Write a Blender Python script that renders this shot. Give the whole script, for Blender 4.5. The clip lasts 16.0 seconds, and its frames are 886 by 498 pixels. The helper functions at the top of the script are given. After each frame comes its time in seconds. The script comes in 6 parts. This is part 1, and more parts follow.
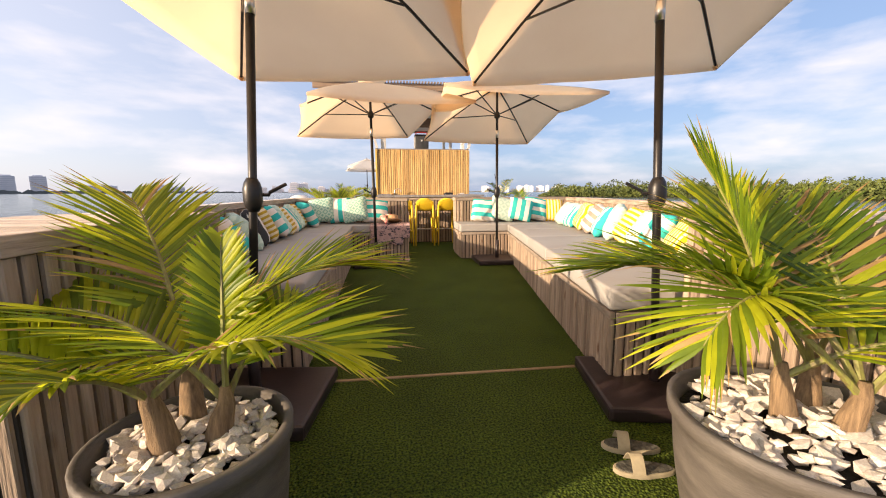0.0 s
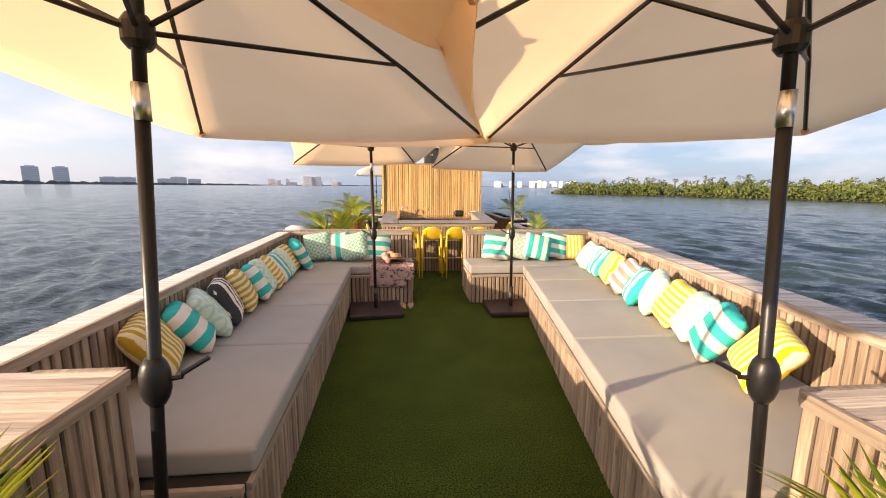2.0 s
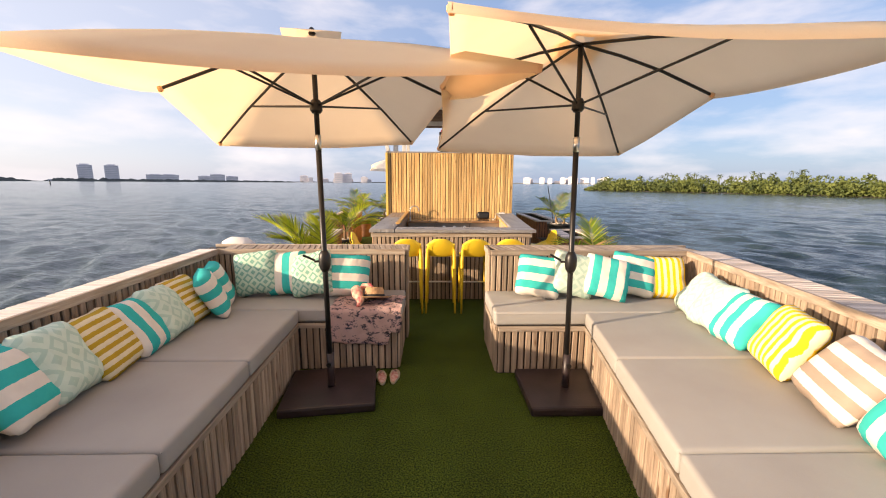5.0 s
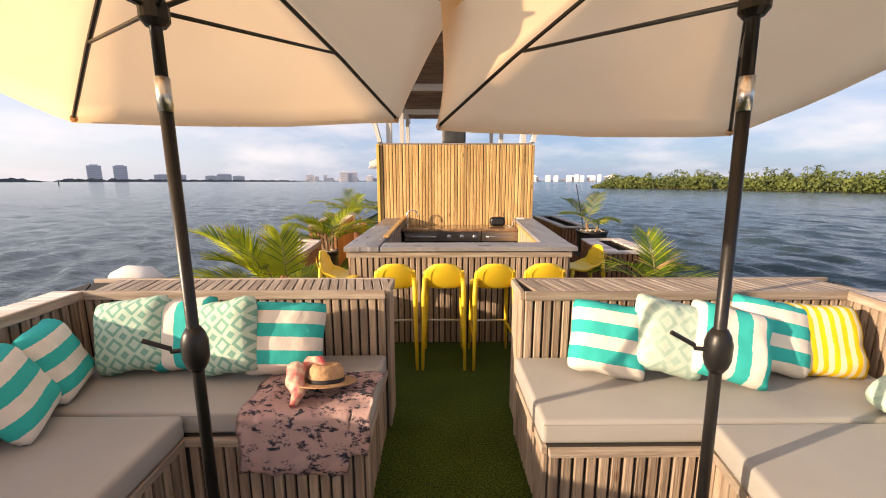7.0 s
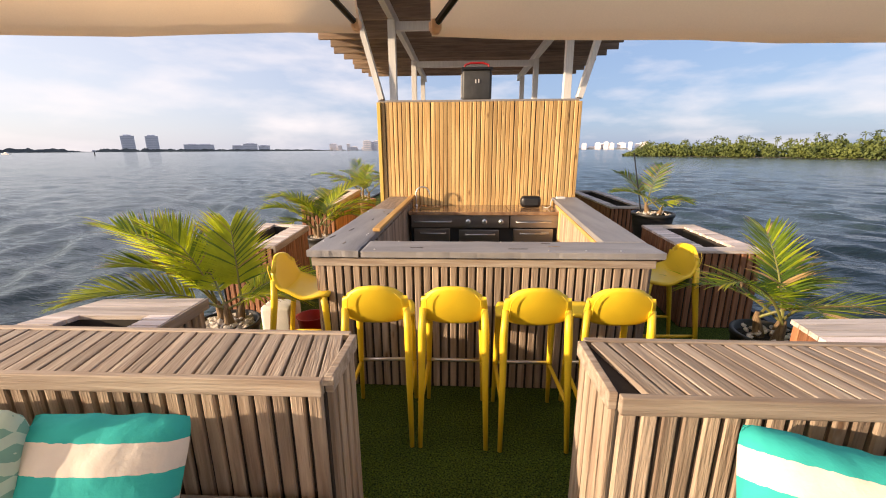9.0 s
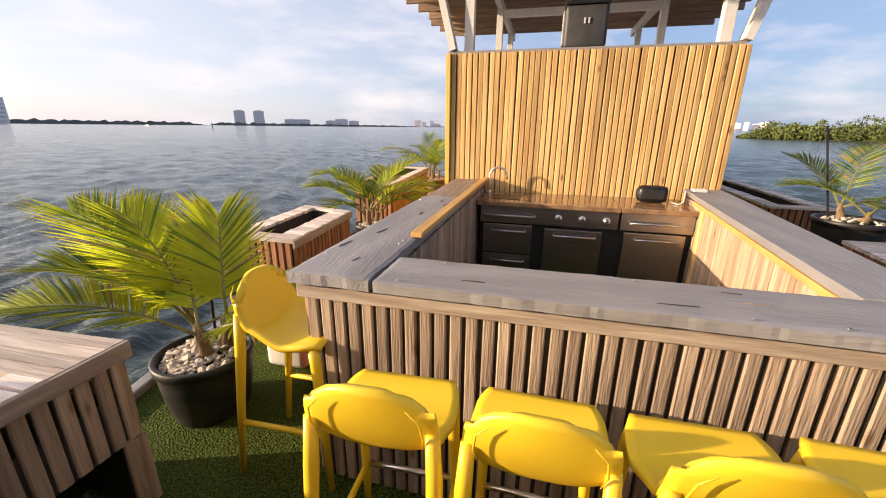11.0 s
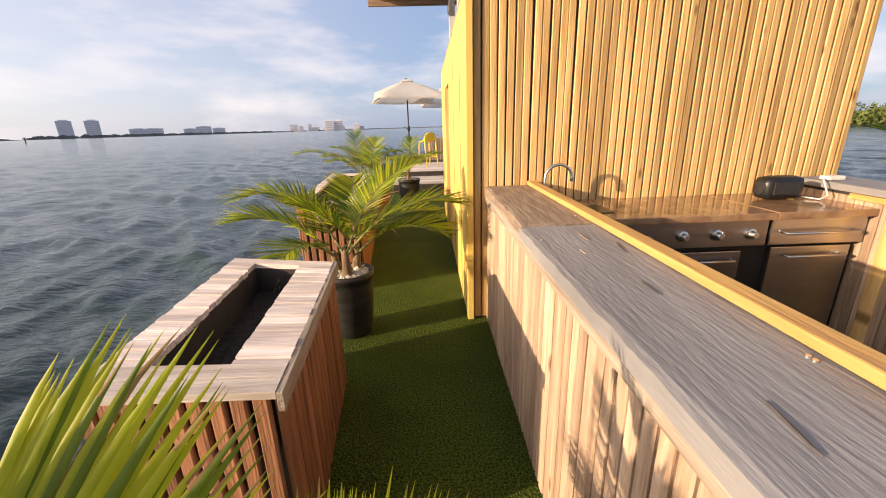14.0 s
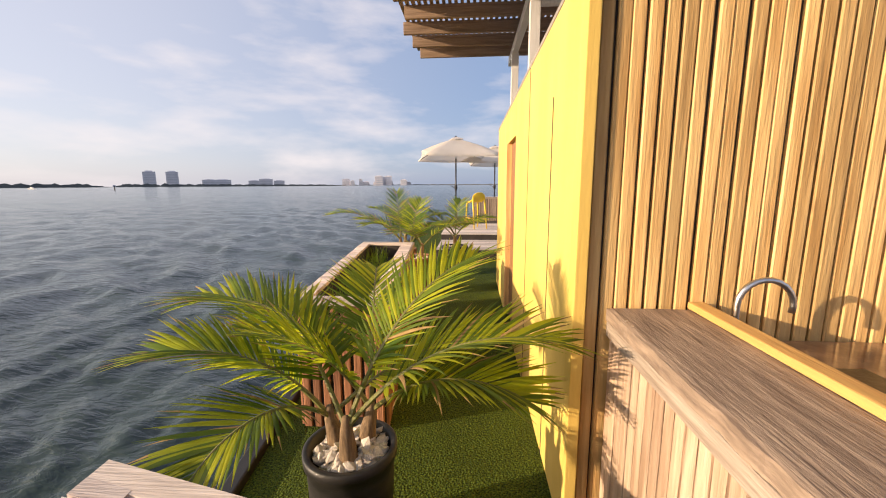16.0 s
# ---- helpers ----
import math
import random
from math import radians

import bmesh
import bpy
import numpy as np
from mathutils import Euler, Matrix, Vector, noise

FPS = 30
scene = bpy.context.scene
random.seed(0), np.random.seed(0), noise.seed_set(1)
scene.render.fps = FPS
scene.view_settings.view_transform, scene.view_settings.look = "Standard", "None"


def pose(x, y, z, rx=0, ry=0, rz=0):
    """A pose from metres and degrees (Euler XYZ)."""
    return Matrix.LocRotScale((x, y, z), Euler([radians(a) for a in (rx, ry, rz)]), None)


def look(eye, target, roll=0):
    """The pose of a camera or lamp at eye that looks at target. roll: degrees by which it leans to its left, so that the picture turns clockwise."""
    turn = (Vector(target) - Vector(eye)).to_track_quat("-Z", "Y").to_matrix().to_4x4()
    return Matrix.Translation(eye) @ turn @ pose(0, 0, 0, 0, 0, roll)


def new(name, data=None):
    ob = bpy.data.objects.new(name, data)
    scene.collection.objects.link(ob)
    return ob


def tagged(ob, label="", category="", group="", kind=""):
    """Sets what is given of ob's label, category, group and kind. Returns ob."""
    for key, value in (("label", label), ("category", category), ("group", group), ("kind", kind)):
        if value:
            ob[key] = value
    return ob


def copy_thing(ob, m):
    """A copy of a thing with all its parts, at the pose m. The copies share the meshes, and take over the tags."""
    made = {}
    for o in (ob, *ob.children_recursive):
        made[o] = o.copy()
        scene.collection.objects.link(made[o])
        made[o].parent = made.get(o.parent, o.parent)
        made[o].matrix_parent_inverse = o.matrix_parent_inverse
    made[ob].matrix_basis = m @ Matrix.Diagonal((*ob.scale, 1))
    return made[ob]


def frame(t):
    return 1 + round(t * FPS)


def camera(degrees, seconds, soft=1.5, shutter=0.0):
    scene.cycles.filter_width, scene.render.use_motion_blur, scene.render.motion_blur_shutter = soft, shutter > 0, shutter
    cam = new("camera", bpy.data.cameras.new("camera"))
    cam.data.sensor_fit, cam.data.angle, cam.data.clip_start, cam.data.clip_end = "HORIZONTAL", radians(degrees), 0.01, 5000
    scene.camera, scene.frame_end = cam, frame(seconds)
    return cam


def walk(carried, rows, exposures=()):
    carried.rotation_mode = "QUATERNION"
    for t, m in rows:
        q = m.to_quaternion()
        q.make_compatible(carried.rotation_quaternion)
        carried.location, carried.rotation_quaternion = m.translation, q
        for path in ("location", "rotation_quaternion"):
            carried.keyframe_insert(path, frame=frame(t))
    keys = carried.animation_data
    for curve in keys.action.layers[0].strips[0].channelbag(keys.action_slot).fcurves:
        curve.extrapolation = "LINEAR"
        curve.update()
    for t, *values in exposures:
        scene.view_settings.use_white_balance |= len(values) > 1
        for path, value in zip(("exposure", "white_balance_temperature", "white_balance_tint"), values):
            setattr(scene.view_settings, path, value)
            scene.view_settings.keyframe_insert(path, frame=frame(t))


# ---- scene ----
cam = camera(97.3, 16.0, soft=1.05)
METRES, EYE, TILT, LEAN, TURN = 11.0, 1.22, 0.0, 0.0, -5.6
PATH = [
    (0, (0.417, 0.466, 1.138), (0.669, 2.428, 0.847), -0.2),
    (0.5, (0.408, 0.637, 1.319), (0.655, 2.595, 0.993), -0.1),
    (1, (0.454, 0.792, 1.494), (0.685, 2.751, 1.162), 0.2),
    (1.5, (0.505, 0.993, 1.674), (0.722, 2.955, 1.347), 0.4),
    (2.5, (0.64, 1.534, 1.81), (0.809, 3.502, 1.499), 0.6),
    (3, (0.735, 1.926, 1.756), (0.88, 3.896, 1.447), 1.0),
    (3.5, (0.822, 2.306, 1.73), (0.941, 4.278, 1.418), 1.2),
    (4, (0.885, 2.732, 1.74), (0.978, 4.702, 1.406), 0.9),
    (6.5, (1.057, 4.849, 1.73), (1.08, 6.821, 1.394), 0.1),
    (7, (1.044, 5.249, 1.741), (1.067, 7.22, 1.397), -0.0),
    (7.5, (1.072, 5.656, 1.747), (1.102, 7.622, 1.382), -0.0),
    (8, (1.095, 6.001, 1.744), (1.118, 7.958, 1.333), -0.3),
    (10.5, (1.165, 7.634, 1.711), (0.76, 9.505, 1.132), 0.7),
    (11, (1.047, 7.938, 1.639), (0.58, 9.788, 1.041), 0.6),
    (11.5, (0.84, 8.242, 1.527), (0.386, 10.091, 0.916), 0.5),
    (12, (0.61, 8.502, 1.502), (0.244, 10.369, 0.883), 0.1),
    (12.5, (0.345, 8.731, 1.48), (0.117, 10.617, 0.855), -0.2),
    (13, (0.049, 8.995, 1.521), (-0.04, 10.883, 0.867), -1.1),
    (13.5, (-0.171, 9.214, 1.488), (-0.171, 11.113, 0.861), -1.7),
    (14, (-0.323, 9.486, 1.502), (-0.268, 11.393, 0.904), -1.7),
    (14.5, (-0.446, 9.736, 1.508), (-0.405, 11.659, 0.963), -1.3),
    (15, (-0.511, 10.032, 1.538), (-0.511, 11.974, 1.059), -0.4),
    (15.5, (-0.473, 10.438, 1.576), (-0.548, 12.399, 1.189), -0.3),
    (16, (-0.463, 10.796, 1.566), (-0.607, 12.764, 1.24), -0.3),
]
walk(cam, [(t, look(eye, target, roll)) for t, eye, target, roll in PATH], [(0.0, 0.88, 6950, 16), (4.0, 0.86, 6950, 16), (8.0, 0.78, 6950, 16), (12.0, 0.80, 6950, 16), (14.5, 0.68, 6950, 16), (16.0, 0.60, 6950, 16)])

# ---- world and sun ----
SUN_AZ, SUN_EL = math.radians(200), math.radians(13.5)   # where the sun stands, from +x counter-clockwise
SEA = -1.6
world = bpy.data.worlds.new("sky")
scene.world = world
world.use_nodes = True
wt = world.node_tree
wt.nodes.clear()


def wnode(kind, **kw):
    n = wt.nodes.new(kind)
    for k, v in kw.items():
        n.inputs[k].default_value = v
    return n


sky = wnode("ShaderNodeTexSky")
sky.sky_type, sky.sun_disc = "NISHITA", False
sky.sun_elevation, sky.sun_rotation = SUN_EL, math.radians(90) - SUN_AZ
sky.air_density, sky.dust_density, sky.ozone_density = 1.0, 0.9, 2.0
wco = wnode("ShaderNodeTexCoord")
wmap = wnode("ShaderNodeMapping", Location=(3.1, 0.4, 0.0), Scale=(1.6, 1.6, 5.6))
cloud = wnode("ShaderNodeTexNoise", Scale=2.4, Detail=7.0, Roughness=0.52, Distortion=0.1)
wt.links.new(wco.outputs["Generated"], wmap.inputs["Vector"])
wt.links.new(wmap.outputs[0], cloud.inputs["Vector"])
ramp = wnode("ShaderNodeValToRGB")
ramp.color_ramp.elements[0].position, ramp.color_ramp.elements[1].position = 0.46, 0.80
ramp.color_ramp.elements[1].color = (0.9, 0.9, 0.9, 1)
wt.links.new(cloud.outputs["Fac"], ramp.inputs["Fac"])
toward = wnode("ShaderNodeVectorMath")
toward.operation = "DOT_PRODUCT"
toward.inputs[1].default_value = (math.cos(SUN_AZ), math.sin(SUN_AZ), 0)
wt.links.new(wco.outputs["Generated"], toward.inputs[0])
glow = wnode("ShaderNodeMapRange")
glow.interpolation_type = "SMOOTHSTEP"
glow.inputs["From Min"].default_value, glow.inputs["From Max"].default_value = -0.6, 0.62
wt.links.new(toward.outputs["Value"], glow.inputs["Value"])
haze = wnode("ShaderNodeMix")                            # thin high haze, white round the sun, blue away from it
haze.data_type = "RGBA"
haze.inputs[6].default_value = (1.4, 2.15, 3.7, 1)
haze.inputs[7].default_value = (4.0, 4.25, 5.0, 1)
wt.links.new(glow.outputs[0], haze.inputs[0])
aureole = wnode("ShaderNodeMapRange")                    # the bright ring of haze about a low sun
aureole.interpolation_type = "SMOOTHSTEP"
aureole.inputs["From Min"].default_value, aureole.inputs["From Max"].default_value = 0.62, 1.0
wt.links.new(toward.outputs["Value"], aureole.inputs["Value"])
bright = wnode("ShaderNodeMix")
bright.data_type = "RGBA"
bright.inputs[7].default_value = (21.0, 19.0, 16.5, 1)
wt.links.new(aureole.outputs[0], bright.inputs[0])
wt.links.new(haze.outputs[2], bright.inputs[6])
pale = wnode("ShaderNodeMix")
pale.data_type = "RGBA"
pale.inputs[0].default_value = 0.72
wt.links.new(bright.outputs[2], pale.inputs[7])
wt.links.new(sky.outputs[0], pale.inputs[6])
wmix = wnode("ShaderNodeMix")
wmix.data_type = "RGBA"
wmix.inputs[7].default_value = (5.1, 4.95, 5.05, 1)
wt.links.new(ramp.outputs["Color"], wmix.inputs[0])
wt.links.new(pale.outputs[2], wmix.inputs[6])
back = wnode("ShaderNodeBackground", Strength=0.125)
wt.links.new(wmix.outputs[2], back.inputs["Color"])
wout = wnode("ShaderNodeOutputWorld")
wt.links.new(back.outputs[0], wout.inputs[0])

sun_data = bpy.data.lights.new("sun", "SUN")
sun_data.energy, sun_data.angle, sun_data.color = 4.7, math.radians(0.6), (1.0, 0.80, 0.56)
sun = new("sun", sun_data)
sun_dir = Vector((math.cos(SUN_EL) * math.cos(SUN_AZ), math.cos(SUN_EL) * math.sin(SUN_AZ), math.sin(SUN_EL)))
sun.matrix_basis = look((sun_dir * 60)[:], (0, 0, 0))

# ---- materials ----
MATS = {}


def material(name, color, rough=0.7, metal=0.0, noise_scale=8.0, vary=0.15, bump=0.15, stretch=(1, 1, 1), second=None,
             rand=0.0, spec=0.5, fine=60.0, translucent=0.0, detail=6.0, knots=False, tint=None):
    """Principled paint or fibre: two noises vary the colour and the relief, Object Info's Random the piece."""
    if name in MATS:
        return MATS[name]
    m = bpy.data.materials.new(name)
    m.use_nodes = True
    nt = m.node_tree
    N = nt.nodes.new
    L = nt.links.new
    bsdf = nt.nodes["Principled BSDF"]
    bsdf.inputs["Roughness"].default_value = rough
    bsdf.inputs["Metallic"].default_value = metal
    bsdf.inputs["Specular IOR Level"].default_value = spec
    co = N("ShaderNodeTexCoord")
    mp = N("ShaderNodeMapping")
    mp.inputs["Scale"].default_value = stretch
    L(co.outputs["Object"], mp.inputs["Vector"])
    info = N("ShaderNodeObjectInfo")
    off = N("ShaderNodeVectorMath")
    off.operation = "MULTIPLY_ADD"
    L(info.outputs["Random"], off.inputs[0])
    off.inputs[1].default_value = (37, 53, 71)
    L(mp.outputs[0], off.inputs[2])
    n1 = N("ShaderNodeTexNoise")
    n1.inputs["Scale"].default_value, n1.inputs["Detail"].default_value = noise_scale, detail
    n2 = N("ShaderNodeTexNoise")
    n2.inputs["Scale"].default_value, n2.inputs["Detail"].default_value = fine, 3
    L(off.outputs[0], n1.inputs["Vector"])
    L(off.outputs[0], n2.inputs["Vector"])
    c2 = second or [c * (1 - 2.2 * vary) for c in color]
    cr = N("ShaderNodeValToRGB")
    cr.color_ramp.elements[0].position, cr.color_ramp.elements[1].position = 0.33, 0.67
    cr.color_ramp.elements[0].color = (*c2, 1)
    cr.color_ramp.elements[1].color = (*color, 1)
    L(n1.outputs["Fac"], cr.inputs["Fac"])
    fine_mul = N("ShaderNodeMapRange")
    fine_mul.inputs["To Min"].default_value, fine_mul.inputs["To Max"].default_value = 1 - vary, 1 + vary
    L(n2.outputs["Fac"], fine_mul.inputs["Value"])
    rnd = N("ShaderNodeMapRange")
    rnd.inputs["To Min"].default_value, rnd.inputs["To Max"].default_value = 1 - rand, 1 + rand
    L(info.outputs["Random"], rnd.inputs["Value"])
    mul = N("ShaderNodeMath")
    mul.operation = "MULTIPLY"
    L(fine_mul.outputs[0], mul.inputs[0])
    L(rnd.outputs[0], mul.inputs[1])
    sc = N("ShaderNodeVectorMath")
    sc.operation = "SCALE"
    L(cr.outputs["Color"], sc.inputs[0])
    L(mul.outputs[0], sc.inputs["Scale"])
    paint = sc.outputs[0]
    if knots:
        km = N("ShaderNodeMapping")
        km.inputs["Scale"].default_value = (16, 0, 5)
        L(co.outputs["Object"], km.inputs["Vector"])
        ko = N("ShaderNodeVectorMath")
        ko.operation = "MULTIPLY_ADD"
        L(info.outputs["Random"], ko.inputs[0])
        ko.inputs[1].default_value = (91, 0, 67)
        L(km.outputs[0], ko.inputs[2])
        vo = N("ShaderNodeTexVoronoi")
        vo.inputs["Scale"].default_value = 0.55
        L(ko.outputs[0], vo.inputs["Vector"])
        kr = N("ShaderNodeMapRange")
        kr.inputs["From Min"].default_value, kr.inputs["From Max"].default_value = 0.06, 0.14
        kr.inputs["To Min"].default_value, kr.inputs["To Max"].default_value = 0.75, 0.0
        L(vo.outputs["Distance"], kr.inputs["Value"])
        km2 = N("ShaderNodeMix")
        km2.data_type = "RGBA"
        km2.inputs[7].default_value = (0.13, 0.055, 0.02, 1)
        L(kr.outputs[0], km2.inputs[0])
        L(paint, km2.inputs[6])
        paint = km2.outputs[2]
    L(paint, bsdf.inputs["Base Color"])
    if bump:
        b = N("ShaderNodeBump")
        b.inputs["Strength"].default_value, b.inputs["Distance"].default_value = bump, 0.01
        add = N("ShaderNodeMath")
        L(n1.outputs["Fac"], add.inputs[0])
        L(n2.outputs["Fac"], add.inputs[1])
        L(add.outputs[0], b.inputs["Height"])
        L(b.outputs[0], bsdf.inputs["Normal"])
    if translucent:
        tr = N("ShaderNodeBsdfTranslucent")
        if tint:
            tn = N("ShaderNodeVectorMath")
            tn.operation = "MULTIPLY"
            tn.inputs[1].default_value = tint
            L(sc.outputs[0], tn.inputs[0])
            L(tn.outputs[0], tr.inputs["Color"])
        else:
            L(sc.outputs[0], tr.inputs["Color"])
        mx = N("ShaderNodeMixShader")
        mx.inputs[0].default_value = translucent
        L(bsdf.outputs[0], mx.inputs[1])
        L(tr.outputs[0], mx.inputs[2])
        L(mx.outputs[0], nt.nodes["Material Output"].inputs["Surface"])
    MATS[name] = m
    return m


UP = (14, 14, 0.9)      # grain that runs upright in a piece's own axes
ALONG_Y = (14, 0.9, 14)
ALONG_X = (0.9, 14, 14)
GREY_WOOD = material("weathered grey wood", (0.42, 0.33, 0.25), 0.8, 0, 2.2, 0.2, 0.5, UP, (0.24, 0.175, 0.13), 0.24, 0.3, 9, knots=True)
GREY_WOOD_X = material("weathered rail wood x", (0.44, 0.37, 0.30), 0.8, 0, 2.2, 0.2, 0.5, ALONG_X, (0.26, 0.20, 0.155), 0.2, 0.3, 9)
GREY_WOOD_Y = material("weathered rail wood y", (0.44, 0.37, 0.30), 0.8, 0, 2.2, 0.2, 0.5, ALONG_Y, (0.26, 0.20, 0.155), 0.2, 0.3, 9)
RIM_WOOD = material("pinkish bleached plank", (0.80, 0.71, 0.66), 0.8, 0, 2.2, 0.16, 0.5, ALONG_X, (0.56, 0.46, 0.42), 0.26, 0.3, 9)
SILVER_X = material("bleached plank x", (0.66, 0.58, 0.52), 0.8, 0, 2.2, 0.18, 0.5, ALONG_X, (0.44, 0.37, 0.32), 0.24, 0.3, 9)
# left rail top: bleached plank, lightened further to carry the grazing sunlight
PALE_RAIL = material("bleached rail board whitened as sunlit", (0.80, 0.74, 0.69), 0.75, 0, 2.2, 0.1, 0.3, ALONG_X, (0.66, 0.59, 0.54), 0.12, 0.3, 9)
# near-black colour stands in for the shade in gaps and hollows
DARK_BACK = material("shade-dark gap backing", (0.045, 0.036, 0.03), 0.9, 0, 5, 0.2, 0.1)
RED_WOOD = material("reddish stained wood", (0.38, 0.17, 0.085), 0.65, 0, 2.2, 0.2, 0.4, UP, (0.2, 0.085, 0.045), 0.25, 0.35, 9, knots=True)
PINE = material("yellow pine", (0.72, 0.485, 0.21), 0.6, 0, 1.6, 0.15, 0.35, UP, (0.50, 0.29, 0.105), 0.30, 0.35, 8, knots=True)
PINE_Y = material("yellow pine trim", (0.66, 0.40, 0.13), 0.6, 0, 1.6, 0.12, 0.3, ALONG_Y, (0.5, 0.27, 0.09), 0.1, 0.35, 8)
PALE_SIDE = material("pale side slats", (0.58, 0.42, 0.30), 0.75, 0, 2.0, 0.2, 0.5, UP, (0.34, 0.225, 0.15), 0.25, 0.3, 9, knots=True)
BAR_TOP = material("grey bar top timber", (0.30, 0.29, 0.292), 0.6, 0, 1.5, 0.09, 0.35, (5, 0.8, 5), (0.21, 0.203, 0.208), 0.05, 0.4, 16)
BAR_TOP_X = material("grey bar top timber x", (0.30, 0.29, 0.292), 0.6, 0, 1.5, 0.09, 0.35, (0.8, 5, 5), (0.21, 0.203, 0.208), 0.05, 0.4, 16)
YELLOW_WALL = material("yellow painted boards", (0.78, 0.56, 0.16), 0.6, 0, 1.2, 0.06, 0.15, (3, 3, 0.6), (0.70, 0.48, 0.12), 0.0, 0.3, 30)
WHITE_PAINT = material("white painted timber", (0.74, 0.72, 0.69), 0.55, 0, 4, 0.06, 0.1, UP)
CUSHION = material("taupe outdoor fabric", (0.37, 0.36, 0.345), 0.75, 0, 2.0, 0.05, 0.12, (1, 1, 1), (0.33, 0.315, 0.30), 0, 0.25, 260)
CANVAS = material("cream canvas", (0.92, 0.79, 0.64), 0.85, 0, 1.6, 0.05, 0.3, (1, 1, 1), (0.87, 0.73, 0.58), 0.02, 0.15, 220, 0.66, tint=(1.04, 0.86, 0.64))
PALE_CANVAS = material("off-white canvas", (0.90, 0.83, 0.74), 0.85, 0, 1.6, 0.05, 0.3, (1, 1, 1), (0.82, 0.74, 0.65), 0.02, 0.15, 220, 0.45)
BLACK_METAL = material("black powder-coated metal", (0.022, 0.021, 0.022), 0.38, 0.3, 6, 0.2, 0.05)
BASE_BLACK = material("dark brown plastic base", (0.035, 0.022, 0.024), 0.42, 0, 5, 0.2, 0.06)
CHROME = material("brushed steel collar", (0.72, 0.72, 0.72), 0.28, 1, 20, 0.05, 0.03)
STEEL = material("stainless steel front", (0.50, 0.47, 0.44), 0.32, 1, 3, 0.06, 0.04, (1, 1, 12))
STEEL_DARK = material("dull stainless front", (0.36, 0.335, 0.32), 0.36, 1, 3, 0.08, 0.04, (1, 1, 12))
YELLOW_PLASTIC = material("yellow moulded plastic", (0.86, 0.60, 0.035), 0.42, 0, 3, 0.03, 0.05, (1, 1, 1), (0.80, 0.54, 0.03), 0, 0.5, 160)
POT_BLACK = material("black plastic pot", (0.03, 0.028, 0.027), 0.5, 0, 7, 0.3, 0.15, (1, 1, 3))
POT_BARREL = material("grey-brown barrel pot", (0.13, 0.115, 0.10), 0.6, 0, 5, 0.2, 0.25, (1, 1, 4), (0.075, 0.065, 0.058))
TERRACOTTA = material("brown terracotta", (0.30, 0.14, 0.075), 0.8, 0, 6, 0.2, 0.2, (1, 1, 2), (0.20, 0.09, 0.05))
PEBBLE = material("white pebble", (0.68, 0.61, 0.54), 0.7, 0, 7, 0.12, 0.2, (1, 1, 1), (0.52, 0.45, 0.39), 0.25)
SOIL = material("dark soil", (0.03, 0.022, 0.017), 0.95, 0, 30, 0.4, 0.6)
LEAF = material("palm leaf green", (0.27, 0.37, 0.024), 0.45, 0, 3, 0.25, 0.05, (1, 1, 1), (0.09, 0.17, 0.014), 0.25, 0.5, 20, 0.6)
LEAF_YELLOW = material("palm leaf yellow-green", (0.66, 0.68, 0.035), 0.45, 0, 3, 0.22, 0.05, (1, 1, 1), (0.40, 0.48, 0.022), 0.2, 0.5, 20, 0.64)
LEAF_DRY = material("dry palm leaf", (0.46, 0.30, 0.12), 0.7, 0, 5, 0.25, 0.05, (1, 1, 1), (0.30, 0.19, 0.08), 0.2, 0.2, 20, 0.25)
STEM = material("palm stem", (0.22, 0.24, 0.05), 0.55, 0, 6, 0.2, 0.1, UP, (0.15, 0.12, 0.05))
TRUNK = material("fibrous palm trunk", (0.30, 0.20, 0.11), 0.85, 0, 8, 0.3, 0.5, UP, (0.14, 0.09, 0.05))
RED_PLASTIC = material("red plastic", (0.5, 0.02, 0.02), 0.4, 0, 5, 0.1, 0.05)
HULL = material("black rubber rail", (0.02, 0.02, 0.021), 0.6, 0, 5, 0.2, 0.1)
HULL_GREY = material("grey hull strip", (0.30, 0.30, 0.31), 0.5, 0, 5, 0.15, 0.1)
STONE = material("polished brown stone counter", (0.36, 0.22, 0.12), 0.14, 0, 9, 0.18, 0.03, (1, 1, 1), (0.18, 0.10, 0.055), 0, 0.6, 70)
WHITE_FABRIC = material("white cloth", (0.72, 0.69, 0.64), 0.85, 0, 4, 0.06, 0.2)
STRAW = material("tan straw", (0.55, 0.33, 0.17), 0.75, 0, 30, 0.15, 0.4)
BLACK_CLOTH = material("black band", (0.02, 0.02, 0.022), 0.8, 0, 10, 0.1, 0.1)
ROOF_WOOD = material("brown pergola timber", (0.33, 0.23, 0.16), 0.75, 0, 2.2, 0.2, 0.4, ALONG_X, (0.2, 0.135, 0.09), 0.2, 0.3, 9)
SHADE_NET = material("grey roof sheet", (0.33, 0.30, 0.28), 0.8, 0, 3, 0.1, 0.1)
SHOE = material("tan sandal foam", (0.42, 0.36, 0.24), 0.7, 0, 12, 0.15, 0.2)
SHOE_DARK = material("grey woven footbed", (0.12, 0.115, 0.09), 0.85, 0, 60, 0.3, 0.4)


